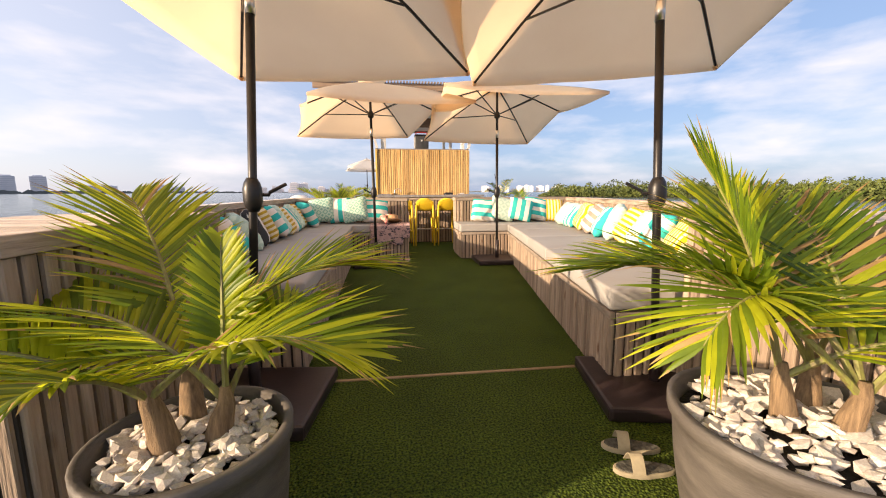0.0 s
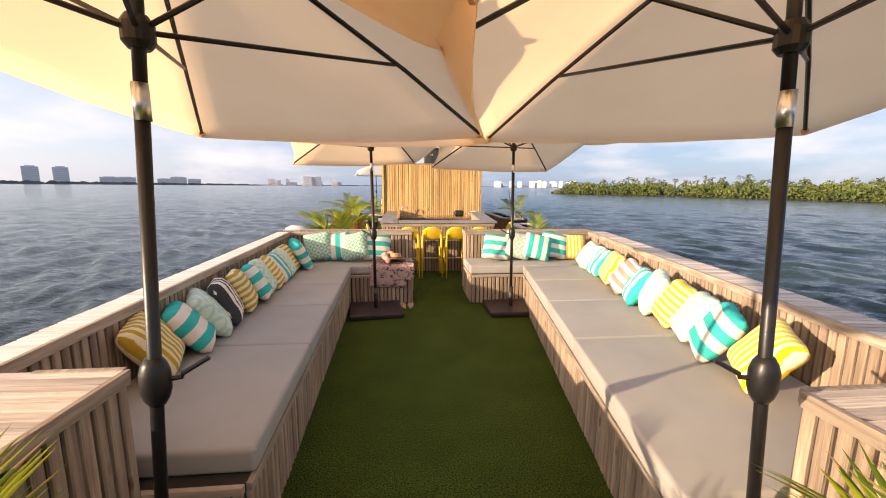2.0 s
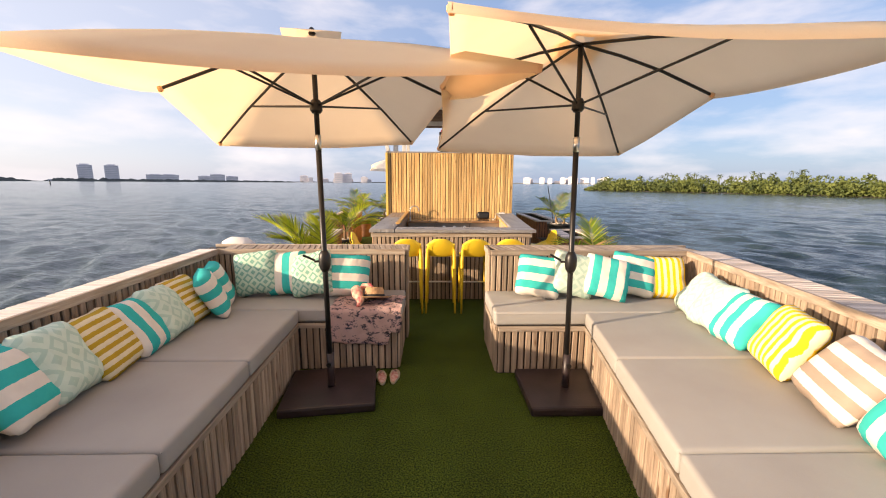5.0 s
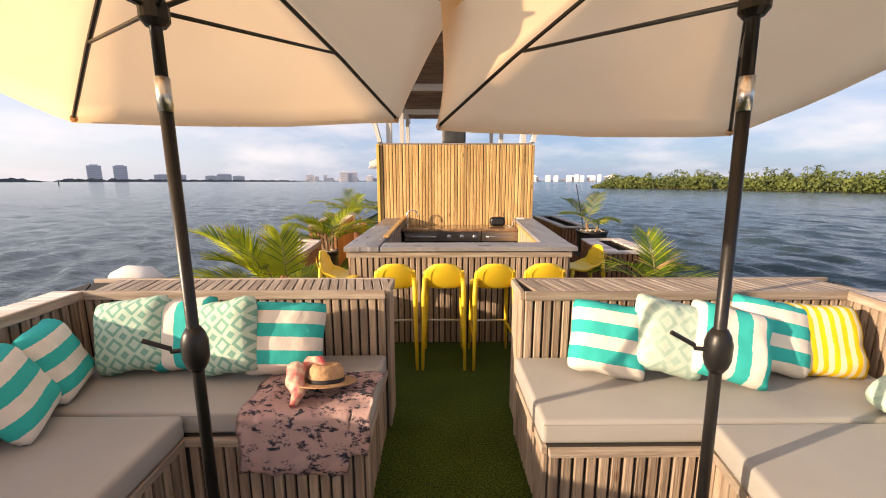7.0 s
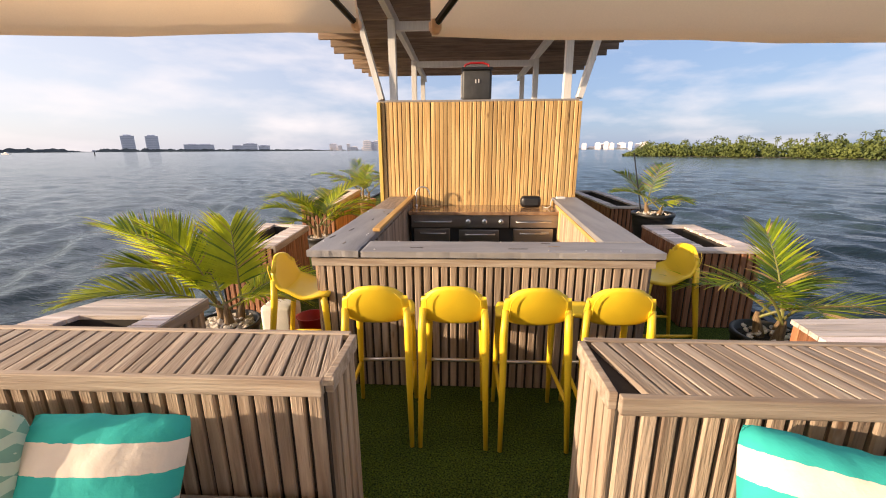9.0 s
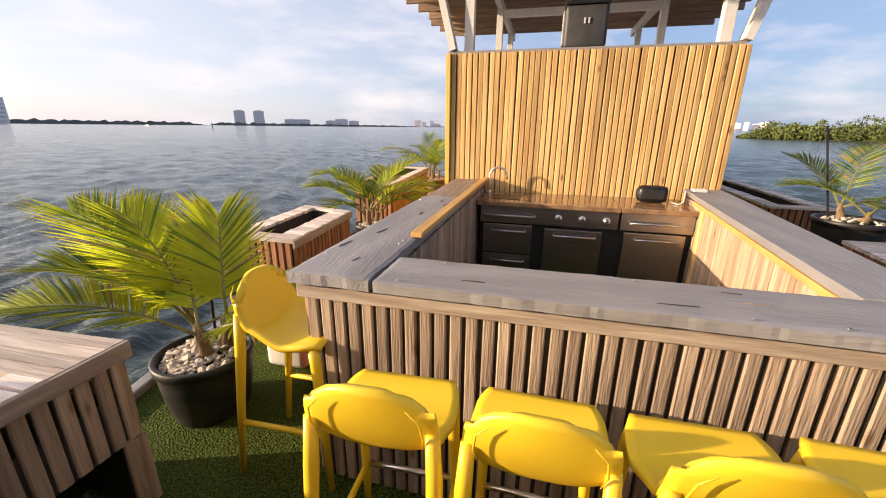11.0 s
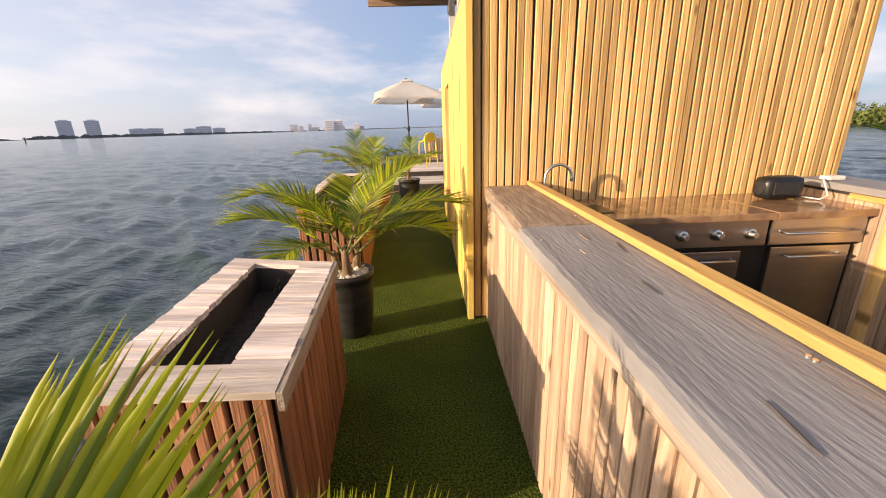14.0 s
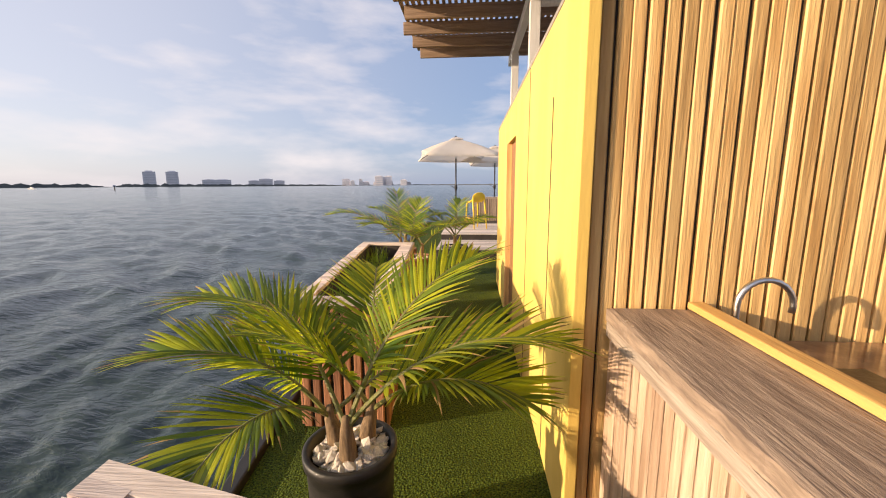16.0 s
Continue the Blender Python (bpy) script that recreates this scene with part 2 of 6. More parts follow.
def turf_material():
    m = bpy.data.materials.new("artificial turf")
    m.use_nodes = True
    nt, N, L = m.node_tree, m.node_tree.nodes.new, m.node_tree.links.new
    bsdf = nt.nodes["Principled BSDF"]
    bsdf.inputs["Roughness"].default_value = 0.85
    bsdf.inputs["Specular IOR Level"].default_value = 0.15
    co = N("ShaderNodeTexCoord")
    n1 = N("ShaderNodeTexNoise")
    n1.inputs["Scale"].default_value, n1.inputs["Detail"].default_value = 95, 5
    n2 = N("ShaderNodeTexNoise")
    n2.inputs["Scale"].default_value, n2.inputs["Detail"].default_value = 2.6, 5
    vo = N("ShaderNodeTexVoronoi")
    vo.inputs["Scale"].default_value = 85
    for n in (n1, n2, vo):
        L(co.outputs["Object"], n.inputs["Vector"])
    cr = N("ShaderNodeValToRGB")
    for e, p, c in zip(cr.color_ramp.elements, (0.36, 0.66), ((0.014, 0.030, 0.004, 1), (0.125, 0.18, 0.02, 1))):
        e.position, e.color = p, c
    L(n1.outputs["Fac"], cr.inputs["Fac"])
    big = N("ShaderNodeMapRange")
    big.inputs["From Min"].default_value, big.inputs["From Max"].default_value = 0.3, 0.7
    big.inputs["To Min"].default_value, big.inputs["To Max"].default_value = 0.82, 1.12
    L(n2.outputs["Fac"], big.inputs["Value"])
    sc = N("ShaderNodeVectorMath")
    sc.operation = "SCALE"
    L(cr.outputs["Color"], sc.inputs[0])
    L(big.outputs[0], sc.inputs["Scale"])
    L(sc.outputs[0], bsdf.inputs["Base Color"])
    b = N("ShaderNodeBump")
    b.inputs["Strength"].default_value, b.inputs["Distance"].default_value = 1.0, 0.02
    add = N("ShaderNodeMath")
    L(n1.outputs["Fac"], add.inputs[0])
    L(vo.outputs["Distance"], add.inputs[1])
    L(add.outputs[0], b.inputs["Height"])
    L(b.outputs[0], bsdf.inputs["Normal"])
    return m


def water_material():
    m = bpy.data.materials.new("choppy bay water")
    m.use_nodes = True
    nt, N, L = m.node_tree, m.node_tree.nodes.new, m.node_tree.links.new
    bsdf = nt.nodes["Principled BSDF"]
    bsdf.inputs["Base Color"].default_value = (0.022, 0.039, 0.036, 1)
    bsdf.inputs["Roughness"].default_value = 0.13
    bsdf.inputs["IOR"].default_value = 1.33
    co = N("ShaderNodeTexCoord")
    height = None
    for scale, dist, weight, rot in ((0.13, 1.0, 1.1, 0.5), (0.45, 1.2, 0.85, 0.9), (1.2, 0.9, 0.5, 0.2), (3.6, 0.6, 0.3, 0.6)):
        mp = N("ShaderNodeMapping")
        mp.inputs["Rotation"].default_value = (0, 0, rot)
        mp.inputs["Scale"].default_value = (1.0, 2.1, 1.0)
        L(co.outputs["Object"], mp.inputs["Vector"])
        n = N("ShaderNodeTexNoise")
        n.inputs["Scale"].default_value, n.inputs["Detail"].default_value, n.inputs["Distortion"].default_value = scale, 3, dist
        L(mp.outputs[0], n.inputs["Vector"])
        ma = N("ShaderNodeMath")
        ma.operation = "MULTIPLY_ADD"
        ma.inputs[1].default_value = weight
        L(n.outputs["Fac"], ma.inputs[0])
        if height:
            L(height, ma.inputs[2])
        height = ma.outputs[0]
    b = N("ShaderNodeBump")
    b.inputs["Strength"].default_value, b.inputs["Distance"].default_value = 1.0, 0.10
    L(height, b.inputs["Height"])
    L(b.outputs[0], bsdf.inputs["Normal"])
    return m


TURF, WATER = turf_material(), water_material()


def fabric(name, kind, c1, c2, count=4.0):
    """Printed pillow cloth. kind: stripes across x or y of the pillow's own square, or a lattice of diamonds."""
    m = bpy.data.materials.new(name)
    m.use_nodes = True
    nt, N, L = m.node_tree, m.node_tree.nodes.new, m.node_tree.links.new
    bsdf = nt.nodes["Principled BSDF"]
    bsdf.inputs["Roughness"].default_value = 0.85
    bsdf.inputs["Specular IOR Level"].default_value = 0.15
    co = N("ShaderNodeTexCoord")
    sep = N("ShaderNodeSeparateXYZ")
    L(co.outputs["Object"], sep.inputs[0])

    def math_node(op, a, b=None):
        n = N("ShaderNodeMath")
        n.operation = op
        for k, v in ((0, a), (1, b)):
            if v is None:
                continue
            if isinstance(v, (int, float)):
                n.inputs[k].default_value = v
            else:
                L(v, n.inputs[k])
        return n.outputs[0]

    wob = N("ShaderNodeTexNoise")
    wob.inputs["Scale"].default_value = 40
    L(co.outputs["Object"], wob.inputs["Vector"])
    w = math_node("MULTIPLY", math_node("SUBTRACT", wob.outputs["Fac"], 0.5), 0.008)
    if kind == "stripe":
        u = math_node("ADD", sep.outputs[2], w)
        f = math_node("GREATER_THAN", math_node("SINE", math_node("MULTIPLY", u, 2 * math.pi * count)), 0.0)
    else:
        ax = math_node("PINGPONG", math_node("ADD", sep.outputs[0], w), 0.5 / count)
        az = math_node("PINGPONG", math_node("ADD", sep.outputs[2], w), 0.5 / count)
        s = math_node("MULTIPLY", math_node("ADD", ax, az), 2 * math.pi * count * 2.0)
        f = math_node("GREATER_THAN", math_node("SINE", s), 0.25)
    mix = N("ShaderNodeMix")
    mix.data_type = "RGBA"
    mix.inputs[6].default_value, mix.inputs[7].default_value = (*c1, 1), (*c2, 1)
    L(f, mix.inputs[0])
    weave = N("ShaderNodeTexNoise")
    weave.inputs["Scale"].default_value = 14
    weave.inputs["Detail"].default_value = 6
    L(co.outputs["Object"], weave.inputs["Vector"])
    mr = N("ShaderNodeMapRange")
    mr.inputs["To Min"].default_value, mr.inputs["To Max"].default_value = 0.86, 1.1
    L(weave.outputs["Fac"], mr.inputs["Value"])
    sc = N("ShaderNodeVectorMath")
    sc.operation = "SCALE"
    L(mix.outputs[2], sc.inputs[0])
    L(mr.outputs[0], sc.inputs["Scale"])
    L(sc.outputs[0], bsdf.inputs["Base Color"])
    b = N("ShaderNodeBump")
    b.inputs["Strength"].default_value, b.inputs["Distance"].default_value = 0.35, 0.02
    L(weave.outputs["Fac"], b.inputs["Height"])
    L(b.outputs[0], bsdf.inputs["Normal"])
    return m


IVORY = (0.74, 0.69, 0.62)
CLOTH = {
    "teal": fabric("teal and white stripe", "stripe", IVORY, (0.03, 0.44, 0.42), 6.3),
    "gold": fabric("mustard and cream stripe", "stripe", (0.74, 0.64, 0.44), (0.47, 0.31, 0.03), 17.0),
    "yellow": fabric("yellow and white stripe", "stripe", (0.78, 0.70, 0.46), (0.84, 0.54, 0.02), 17.0),
    "black": fabric("charcoal and white stripe", "stripe", IVORY, (0.05, 0.05, 0.055), 9.0),
    "taupe": fabric("taupe and white stripe", "stripe", IVORY, (0.34, 0.27, 0.22), 8.5),
    "mint": fabric("pale mint lattice", "lattice", (0.58, 0.70, 0.60), (0.44, 0.60, 0.51), 7.0),
    "sage": fabric("sage green lattice", "lattice", (0.48, 0.62, 0.52), (0.20, 0.40, 0.33), 9.0),
}


# ---- mesh helpers ----
def world_of(ob):
    return world_of(ob.parent) @ ob.matrix_parent_inverse @ ob.matrix_basis if ob.parent else ob.matrix_basis.copy()


def thing(name, at, label, category, group="", kind=""):
    return tagged(place(new(name), at), label, category, group, kind)


def place(ob, at):
    ob.matrix_basis = at if isinstance(at, Matrix) else Matrix.Translation(at)
    return ob


def mesh_of(bm, mat, smooth=False, name="mesh"):
    me = bpy.data.meshes.new(name)
    bm.to_mesh(me)
    bm.free()
    for m in (mat if isinstance(mat, (list, tuple)) else [mat]):
        me.materials.append(m)
    if smooth:
        me.polygons.foreach_set("use_smooth", [True] * len(me.polygons))
    return me


def part(name, bm, material_, parent=None, label="", at=None, smooth=False):
    """Links a bmesh or a mesh as one mesh object under a thing or a part. Its coordinates are the world's, or those of the pose at."""
    me = bm if isinstance(bm, bpy.types.Mesh) else mesh_of(bm, material_, smooth, name)
    ob = new(name, me)
    if parent:
        ob.parent = parent
        ob.matrix_parent_inverse = world_of(parent).inverted()
    if at is not None:
        ob.matrix_basis = at
    return tagged(ob, label)


def structure(name, bm, mat, label, category="", smooth=False):
    return tagged(part(name, bm, mat, smooth=smooth), label, category or name.split("_")[0], kind="structure")


def box(bm, x0, x1, y0, y1, z0, z1, bevel=0.0, m=None):
    vs = [bm.verts.new((x, y, z)) for z in (z0, z1) for x, y in ((x0, y0), (x1, y0), (x1, y1), (x0, y1))]
    fs = [bm.faces.new([vs[i] for i in f]) for f in ((3, 2, 1, 0), (4, 5, 6, 7), (0, 1, 5, 4), (1, 2, 6, 5), (2, 3, 7, 6), (3, 0, 4, 7))]
    made = vs
    if bevel:
        es = {e for f in fs for e in f.edges}
        made = bmesh.ops.bevel(bm, geom=list(es), offset=bevel, segments=2, affect="EDGES", profile=0.6)["verts"]
    if m is not None:
        bmesh.ops.transform(bm, matrix=m, verts=list({v for v in made if v.is_valid}))
    return bm


def new_box(*a, **k):
    return box(bmesh.new(), *a, **k)


def prism(pts, z0, z1, bevel=0.0):
    """An upright prism over a polygon of (x, y)."""
    bm = bmesh.new()
    lo = [bm.verts.new((x, y, z0)) for x, y in pts]
    hi = [bm.verts.new((x, y, z1)) for x, y in pts]
    n = len(pts)
    fs = [bm.faces.new(lo[::-1]), bm.faces.new(hi)]
    fs += [bm.faces.new((lo[i], lo[(i + 1) % n], hi[(i + 1) % n], hi[i])) for i in range(n)]
    bmesh.ops.recalc_face_normals(bm, faces=fs)
    if bevel:
        bmesh.ops.bevel(bm, geom=bm.edges[:], offset=bevel, segments=3, affect="EDGES", profile=0.5)
    return bm


def lathe(profile, n=32, bm=None):
    """Turns a profile of (radius, height) round z."""
    bm = bm or bmesh.new()
    rings = [[bm.verts.new((r * math.cos(2 * math.pi * i / n), r * math.sin(2 * math.pi * i / n), z)) for i in range(n)] for r, z in profile]
    for a, b in zip(rings, rings[1:]):
        for i in range(n):
            bm.faces.new((a[i], a[(i + 1) % n], b[(i + 1) % n], b[i]))
    bm.faces.new(rings[0][::-1])
    bm.faces.new(rings[-1])
    return bm


def tube(bm, pts, radii, n=8):
    """A round rod along points; radii one number or one each."""
    pts = [Vector(p) for p in pts]
    if isinstance(radii, (int, float)):
        radii = [radii] * len(pts)
    rings = []
    ref = None
    for i, p in enumerate(pts):
        d = (pts[min(i + 1, len(pts) - 1)] - pts[max(i - 1, 0)]).normalized()
        if ref is None:
            ref = d.orthogonal().normalized()
        ref = (ref - d * ref.dot(d)).normalized()
        o = d.cross(ref)
        rings.append([bm.verts.new(p + radii[i] * (ref * math.cos(2 * math.pi * k / n) + o * math.sin(2 * math.pi * k / n))) for k in range(n)])
    for a, b in zip(rings, rings[1:]):
        for k in range(n):
            bm.faces.new((a[k], a[(k + 1) % n], b[(k + 1) % n], b[k]))
    bm.faces.new(rings[0][::-1])
    bm.faces.new(rings[-1])
    return bm


def bar_between(bm, a, b, w, h):
    """A square timber or flat bar from a to b, w wide (level) and h high."""
    a, b = Vector(a), Vector(b)
    d = b - a
    m = Matrix.Translation(a) @ d.to_track_quat("Y", "Z").to_matrix().to_4x4()
    vs = [bm.verts.new(m @ Vector((sx * w / 2, sy * d.length, sz * h / 2))) for sy in (0, 1) for sx, sz in ((-1, -1), (1, -1), (1, 1), (-1, 1))]
    for f in ((0, 1, 2, 3), (7, 6, 5, 4), (0, 4, 5, 1), (1, 5, 6, 2), (2, 6, 7, 3), (3, 7, 4, 0)):
        bm.faces.new([vs[i] for i in f])
    return bm


SLATS = {}


def slat_mesh(w, d, h, mat):
    """One upright slat, its front towards -y, with chamfered front edges."""
    key = (round(w, 3), round(d, 3), round(h, 3), mat.name)
    if key not in SLATS:
        bm, c = bmesh.new(), 0.005
        prof = [(-w / 2, d), (-w / 2, c), (-w / 2 + c, 0), (w / 2 - c, 0), (w / 2, c), (w / 2, d)]
        lo = [bm.verts.new((x, y, 0)) for x, y in prof]
        hi = [bm.verts.new((x, y, h)) for x, y in prof]
        bm.faces.new(lo[::-1])
        bm.faces.new(hi)
        for i in range(6):
            bm.faces.new((lo[i], lo[(i + 1) % 6], hi[(i + 1) % 6], hi[i]))
        bmesh.ops.recalc_face_normals(bm, faces=bm.faces[:])
        SLATS[key] = mesh_of(bm, mat, name="slat")
    return SLATS[key]


rng = random.Random(7)


def slat_row(parent, a, b, z0, z1, mat, pitch=0.06, width=0.046, depth=0.018, name="slat"):
    """Upright slats from a to b (x, y), seen from the right-hand side of that line."""
    a, b = Vector(a), Vector(b)
    length = (b - a).length
    n = max(1, int(length / pitch))
    d = (b - a).normalized()
    ang = math.degrees(math.atan2(d.y, d.x))
    me = slat_mesh(width, depth, z1 - z0, mat)
    for i in range(n):
        p = a + d * ((i + 0.5) * length / n)
        out = Vector((d.y, -d.x)) * (depth + rng.uniform(-0.002, 0.002))
        part(name, me, mat, parent, at=pose(p.x + out.x, p.y + out.y, z0, 0, rng.uniform(-0.15, 0.15), ang + rng.uniform(-0.6, 0.6)))


def board_mesh(w, length, h, mat):
    key = ("b", round(w, 3), round(length, 3), round(h, 3), mat.name)
    if key not in SLATS:
        SLATS[key] = mesh_of(new_box(-length / 2, length / 2, -w / 2, w / 2, 0, h, 0.003), mat, name="board")
    return SLATS[key]


def board_row(parent, a, b, reach, z, mat, pitch=0.06, width=0.05, skew=0.0, thick=0.022, name="top_slat"):
    """Flat boards side by side from a to b; each reaches to the left of the line by reach (signed)."""
    a, b = Vector(a), Vector(b)
    length = (b - a).length
    n = max(1, int(length / pitch))
    d = (b - a).normalized()
    nrm = Vector((-d.y, d.x))
    ang = math.degrees(math.atan2(nrm.y, nrm.x))
    me = board_mesh(width, abs(reach), thick, mat)
    for i in range(n):
        p = a + d * ((i + 0.5) * length / n) + nrm * reach / 2
        part(name, me, mat, parent, at=pose(p.x, p.y, z + rng.uniform(-0.0015, 0.0015), 0, 0, ang + skew + rng.uniform(-0.7, 0.7)))


def along(p, q, t):
    return (p[0] + (q[0] - p[0]) * t, p[1] + (q[1] - p[1]) * t)

# ---- setting: sea, deck, far shores ----
def sea_mesh(cx, cy, rings=640, spokes=420, r0=1.0, r1=4500.0):
    """One sheet of wind waves: a polar grid that widens outwards; each wave fades where the grid grows too coarse for it."""
    rs = r0 * (r1 / r0) ** np.linspace(0, 1, rings)
    th = np.linspace(0, 2 * np.pi, spokes, endpoint=False)
    R, T = np.meshgrid(rs, th, indexing="ij")
    X, Y = cx + R * np.cos(T), cy + R * np.sin(T)
    step = R * 2 * np.pi / spokes
    Z = np.zeros_like(X)
    wr = random.Random(12)
    for k in range(34):
        lam = 0.5 * (6.0 / 0.5) ** (k / 33) * wr.uniform(0.92, 1.08)
        a = math.radians(28 + wr.gauss(0, 38))
        ph = (X * math.cos(a) + Y * math.sin(a)) * 2 * math.pi / lam + wr.uniform(0, 6.28)
        slope = 0.066 if lam < 2.2 else 0.040 if lam < 3.5 else 0.018
        fade = np.clip(lam / (2.5 * step) - 0.4, 0, 1)
        th_ = ph + 0.6 * np.sin(X * 0.31 + Y * 0.23 + k)
        Z += slope * lam / (2 * math.pi) * fade * (np.sin(th_) + 0.38 * np.sin(2 * th_))
    co = np.column_stack((X.ravel(), Y.ravel(), SEA + Z.ravel()))
    i, j = np.meshgrid(np.arange(rings - 1), np.arange(spokes), indexing="ij")
    j2 = (j + 1) % spokes
    faces = np.column_stack(((i * spokes + j).ravel(), ((i + 1) * spokes + j).ravel(), ((i + 1) * spokes + j2).ravel(), (i * spokes + j2).ravel()))
    me = bpy.data.meshes.new("water")
    me.from_pydata(co.tolist(), [], faces.tolist())
    me.polygons.foreach_set("use_smooth", [True] * len(me.polygons))
    me.materials.append(WATER)
    return me


tagged(new("water", sea_mesh(1.2, 7.0)), "choppy grey-blue bay water with small wind waves", "water", kind="structure")

LEFT_EDGE = [(-1.45, -2.5), (-1.45, 2.0), (-1.50, 5.0), (-1.60, 8.1), (-1.22, 9.1), (-1.36, 9.8), (-1.46, 10.6), (-1.58, 11.9), (-1.72, 13.2), (-1.92, 15.6), (-2.15, 20.0), (-2.2, 27.0)]
RIGHT_EDGE = [(3.6, 27.0), (4.35, 16.0), (4.3, 12.0), (4.1, 8.2), (3.75, 5.0), (3.25, 2.6), (3.0, -2.5)]
structure("floor", prism(LEFT_EDGE + RIGHT_EDGE, -0.12, 0.0), TURF, "green artificial turf covering the whole boat deck", "artificial turf")
structure("hull", prism([(x - 0.10, y) for x, y in LEFT_EDGE] + [(x + 0.10, y) for x, y in RIGHT_EDGE], SEA - 0.3, -0.124), HULL, "black hull side below the turf deck", "hull")
for k in range(len(LEFT_EDGE) - 1):
    (xa, ya), (xb, yb) = LEFT_EDGE[k], LEFT_EDGE[k + 1]
    structure("trim_left_%d" % (k + 1), prism([(xa - 0.09, ya), (xa - 0.004, ya), (xb - 0.004, yb), (xb - 0.09, yb)], -0.12, 0.05, 0.012),
              HULL_GREY if 3 <= k <= 5 else HULL, "narrow rub rail along the deck edge", "trim")
for k in range(len(RIGHT_EDGE) - 1):
    (xa, ya), (xb, yb) = RIGHT_EDGE[k], RIGHT_EDGE[k + 1]
    structure("trim_right_%d" % (k + 1), prism([(xa + 0.004, ya), (xa + 0.09, ya), (xb + 0.09, yb), (xb + 0.004, yb)], -0.12, 0.05, 0.012),
              HULL, "narrow rub rail along the deck edge", "trim")
structure("trim_seam", new_box(-0.4, 2.1, 2.74, 2.762, 0.001, 0.008), material("tan seam strip", (0.36, 0.25, 0.13), 0.8), "tan joint strip between two turf sheets", "trim")


# ---- benches, rails and dividers ----
def bench_base(name, poly, z1, faces, label, mat=GREY_WOOD, kind_category="bench"):
    """A built-in seat box: dark core, slats on the open faces, a flat rail under the cushion."""
    cx = sum(p[0] for p in poly) / len(poly)
    cy = sum(p[1] for p in poly) / len(poly)
    root = thing(name, (cx, cy, 0), label, kind_category, "built-in deck seating")
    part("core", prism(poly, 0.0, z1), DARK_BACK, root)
    for a, b in faces:
        slat_row(root, a, b, 0.012, z1 - 0.045, mat)
        d = (Vector(b) - Vector(a)).normalized()
        o = Vector((d.y, -d.x))
        pa, pb = Vector(a) + o * 0.002, Vector(b) + o * 0.002
        part("top_rail", prism([pa[:], (pa + o * 0.03)[:], (pb + o * 0.03)[:], pb[:]], z1 - 0.042, z1, 0.004), GREY_WOOD_X if abs(d.x) > abs(d.y) else GREY_WOOD_Y, root)
    return root



SEAT_Z, CUSH_Z, RAIL_Z = 0.455, 0.585, 1.03
LB0, LB1 = (-0.16, 2.87), (-0.27, 7.06)       # front line of the left bench
RB0, RB1 = (1.66, 2.46), (2.40, 6.96)         # front line of the right bench
LR0, LR1 = (-1.14, 2.87), (-1.32, 7.77)       # inner face of the left rail
LO0, LO1 = (-1.31, 2.87), (-1.52, 8.07)       # its outer face
RR0, RR1 = (2.955, 2.48), (3.77, 7.72)
RO0, RO1 = (3.23, 2.48), (4.00, 8.05)
bench_base("bench_left", [LR0, LB0, LB1, (-1.290, 7.06)], SEAT_Z, [(LB0, LB1), (LR0, LB0)], "long weathered wood bench base with upright slats")
bench_base("bench_right", [RB0, RR0, (3.652, 6.96), RB1], SEAT_Z, [(RB1, RB0), (RB0, RR0)], "long weathered wood bench base with sunlit upright slats")
bench_base("bench_corner_left", [(-1.288, 7.064), (0.66, 7.064), (0.66, 7.765), (-1.316, 7.765)], SEAT_Z, [((-0.24, 7.064), (0.66, 7.064)), ((0.66, 7.064), (0.66, 7.765))], "short slatted wood bench base against the divider")
bench_base("bench_corner_right", [(1.58, 6.964), (3.648, 6.964), (3.765, 7.715), (1.58, 7.715)], SEAT_Z, [((1.58, 6.964), (2.38, 6.964)), ((1.58, 7.715), (1.58, 6.964))], "short slatted wood bench base against the divider")


def low_wall(name, poly, z1, faces, tops, label, cap_mat, kind="structure", category="wall", top_mat=None):
    """A waist-high boarded wall: dark core, slatted faces, edge rails and a top of short boards. tops: (a, b, reach, skew)."""
    root = thing(name, (poly[0][0], poly[0][1], 0), label, category, kind=kind)
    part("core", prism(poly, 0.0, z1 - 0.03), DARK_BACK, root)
    for a, b, z0 in faces:
        slat_row(root, a, b, z0, z1 - 0.065, GREY_WOOD)
        d = (Vector(b) - Vector(a)).normalized()
        o = Vector((d.y, -d.x))
        pa, pb = Vector(a) + o * 0.001, Vector(b) + o * 0.001
        part("edge_rail", prism([pa[:], (pa + o * 0.028)[:], (pb + o * 0.028)[:], pb[:]], z1 - 0.062, z1 - 0.002, 0.004), cap_mat, root)
    for a, b, reach, skew in tops:
        board_row(root, a, b, reach, z1 - 0.028, top_mat or SILVER_X, skew=skew)
    return root


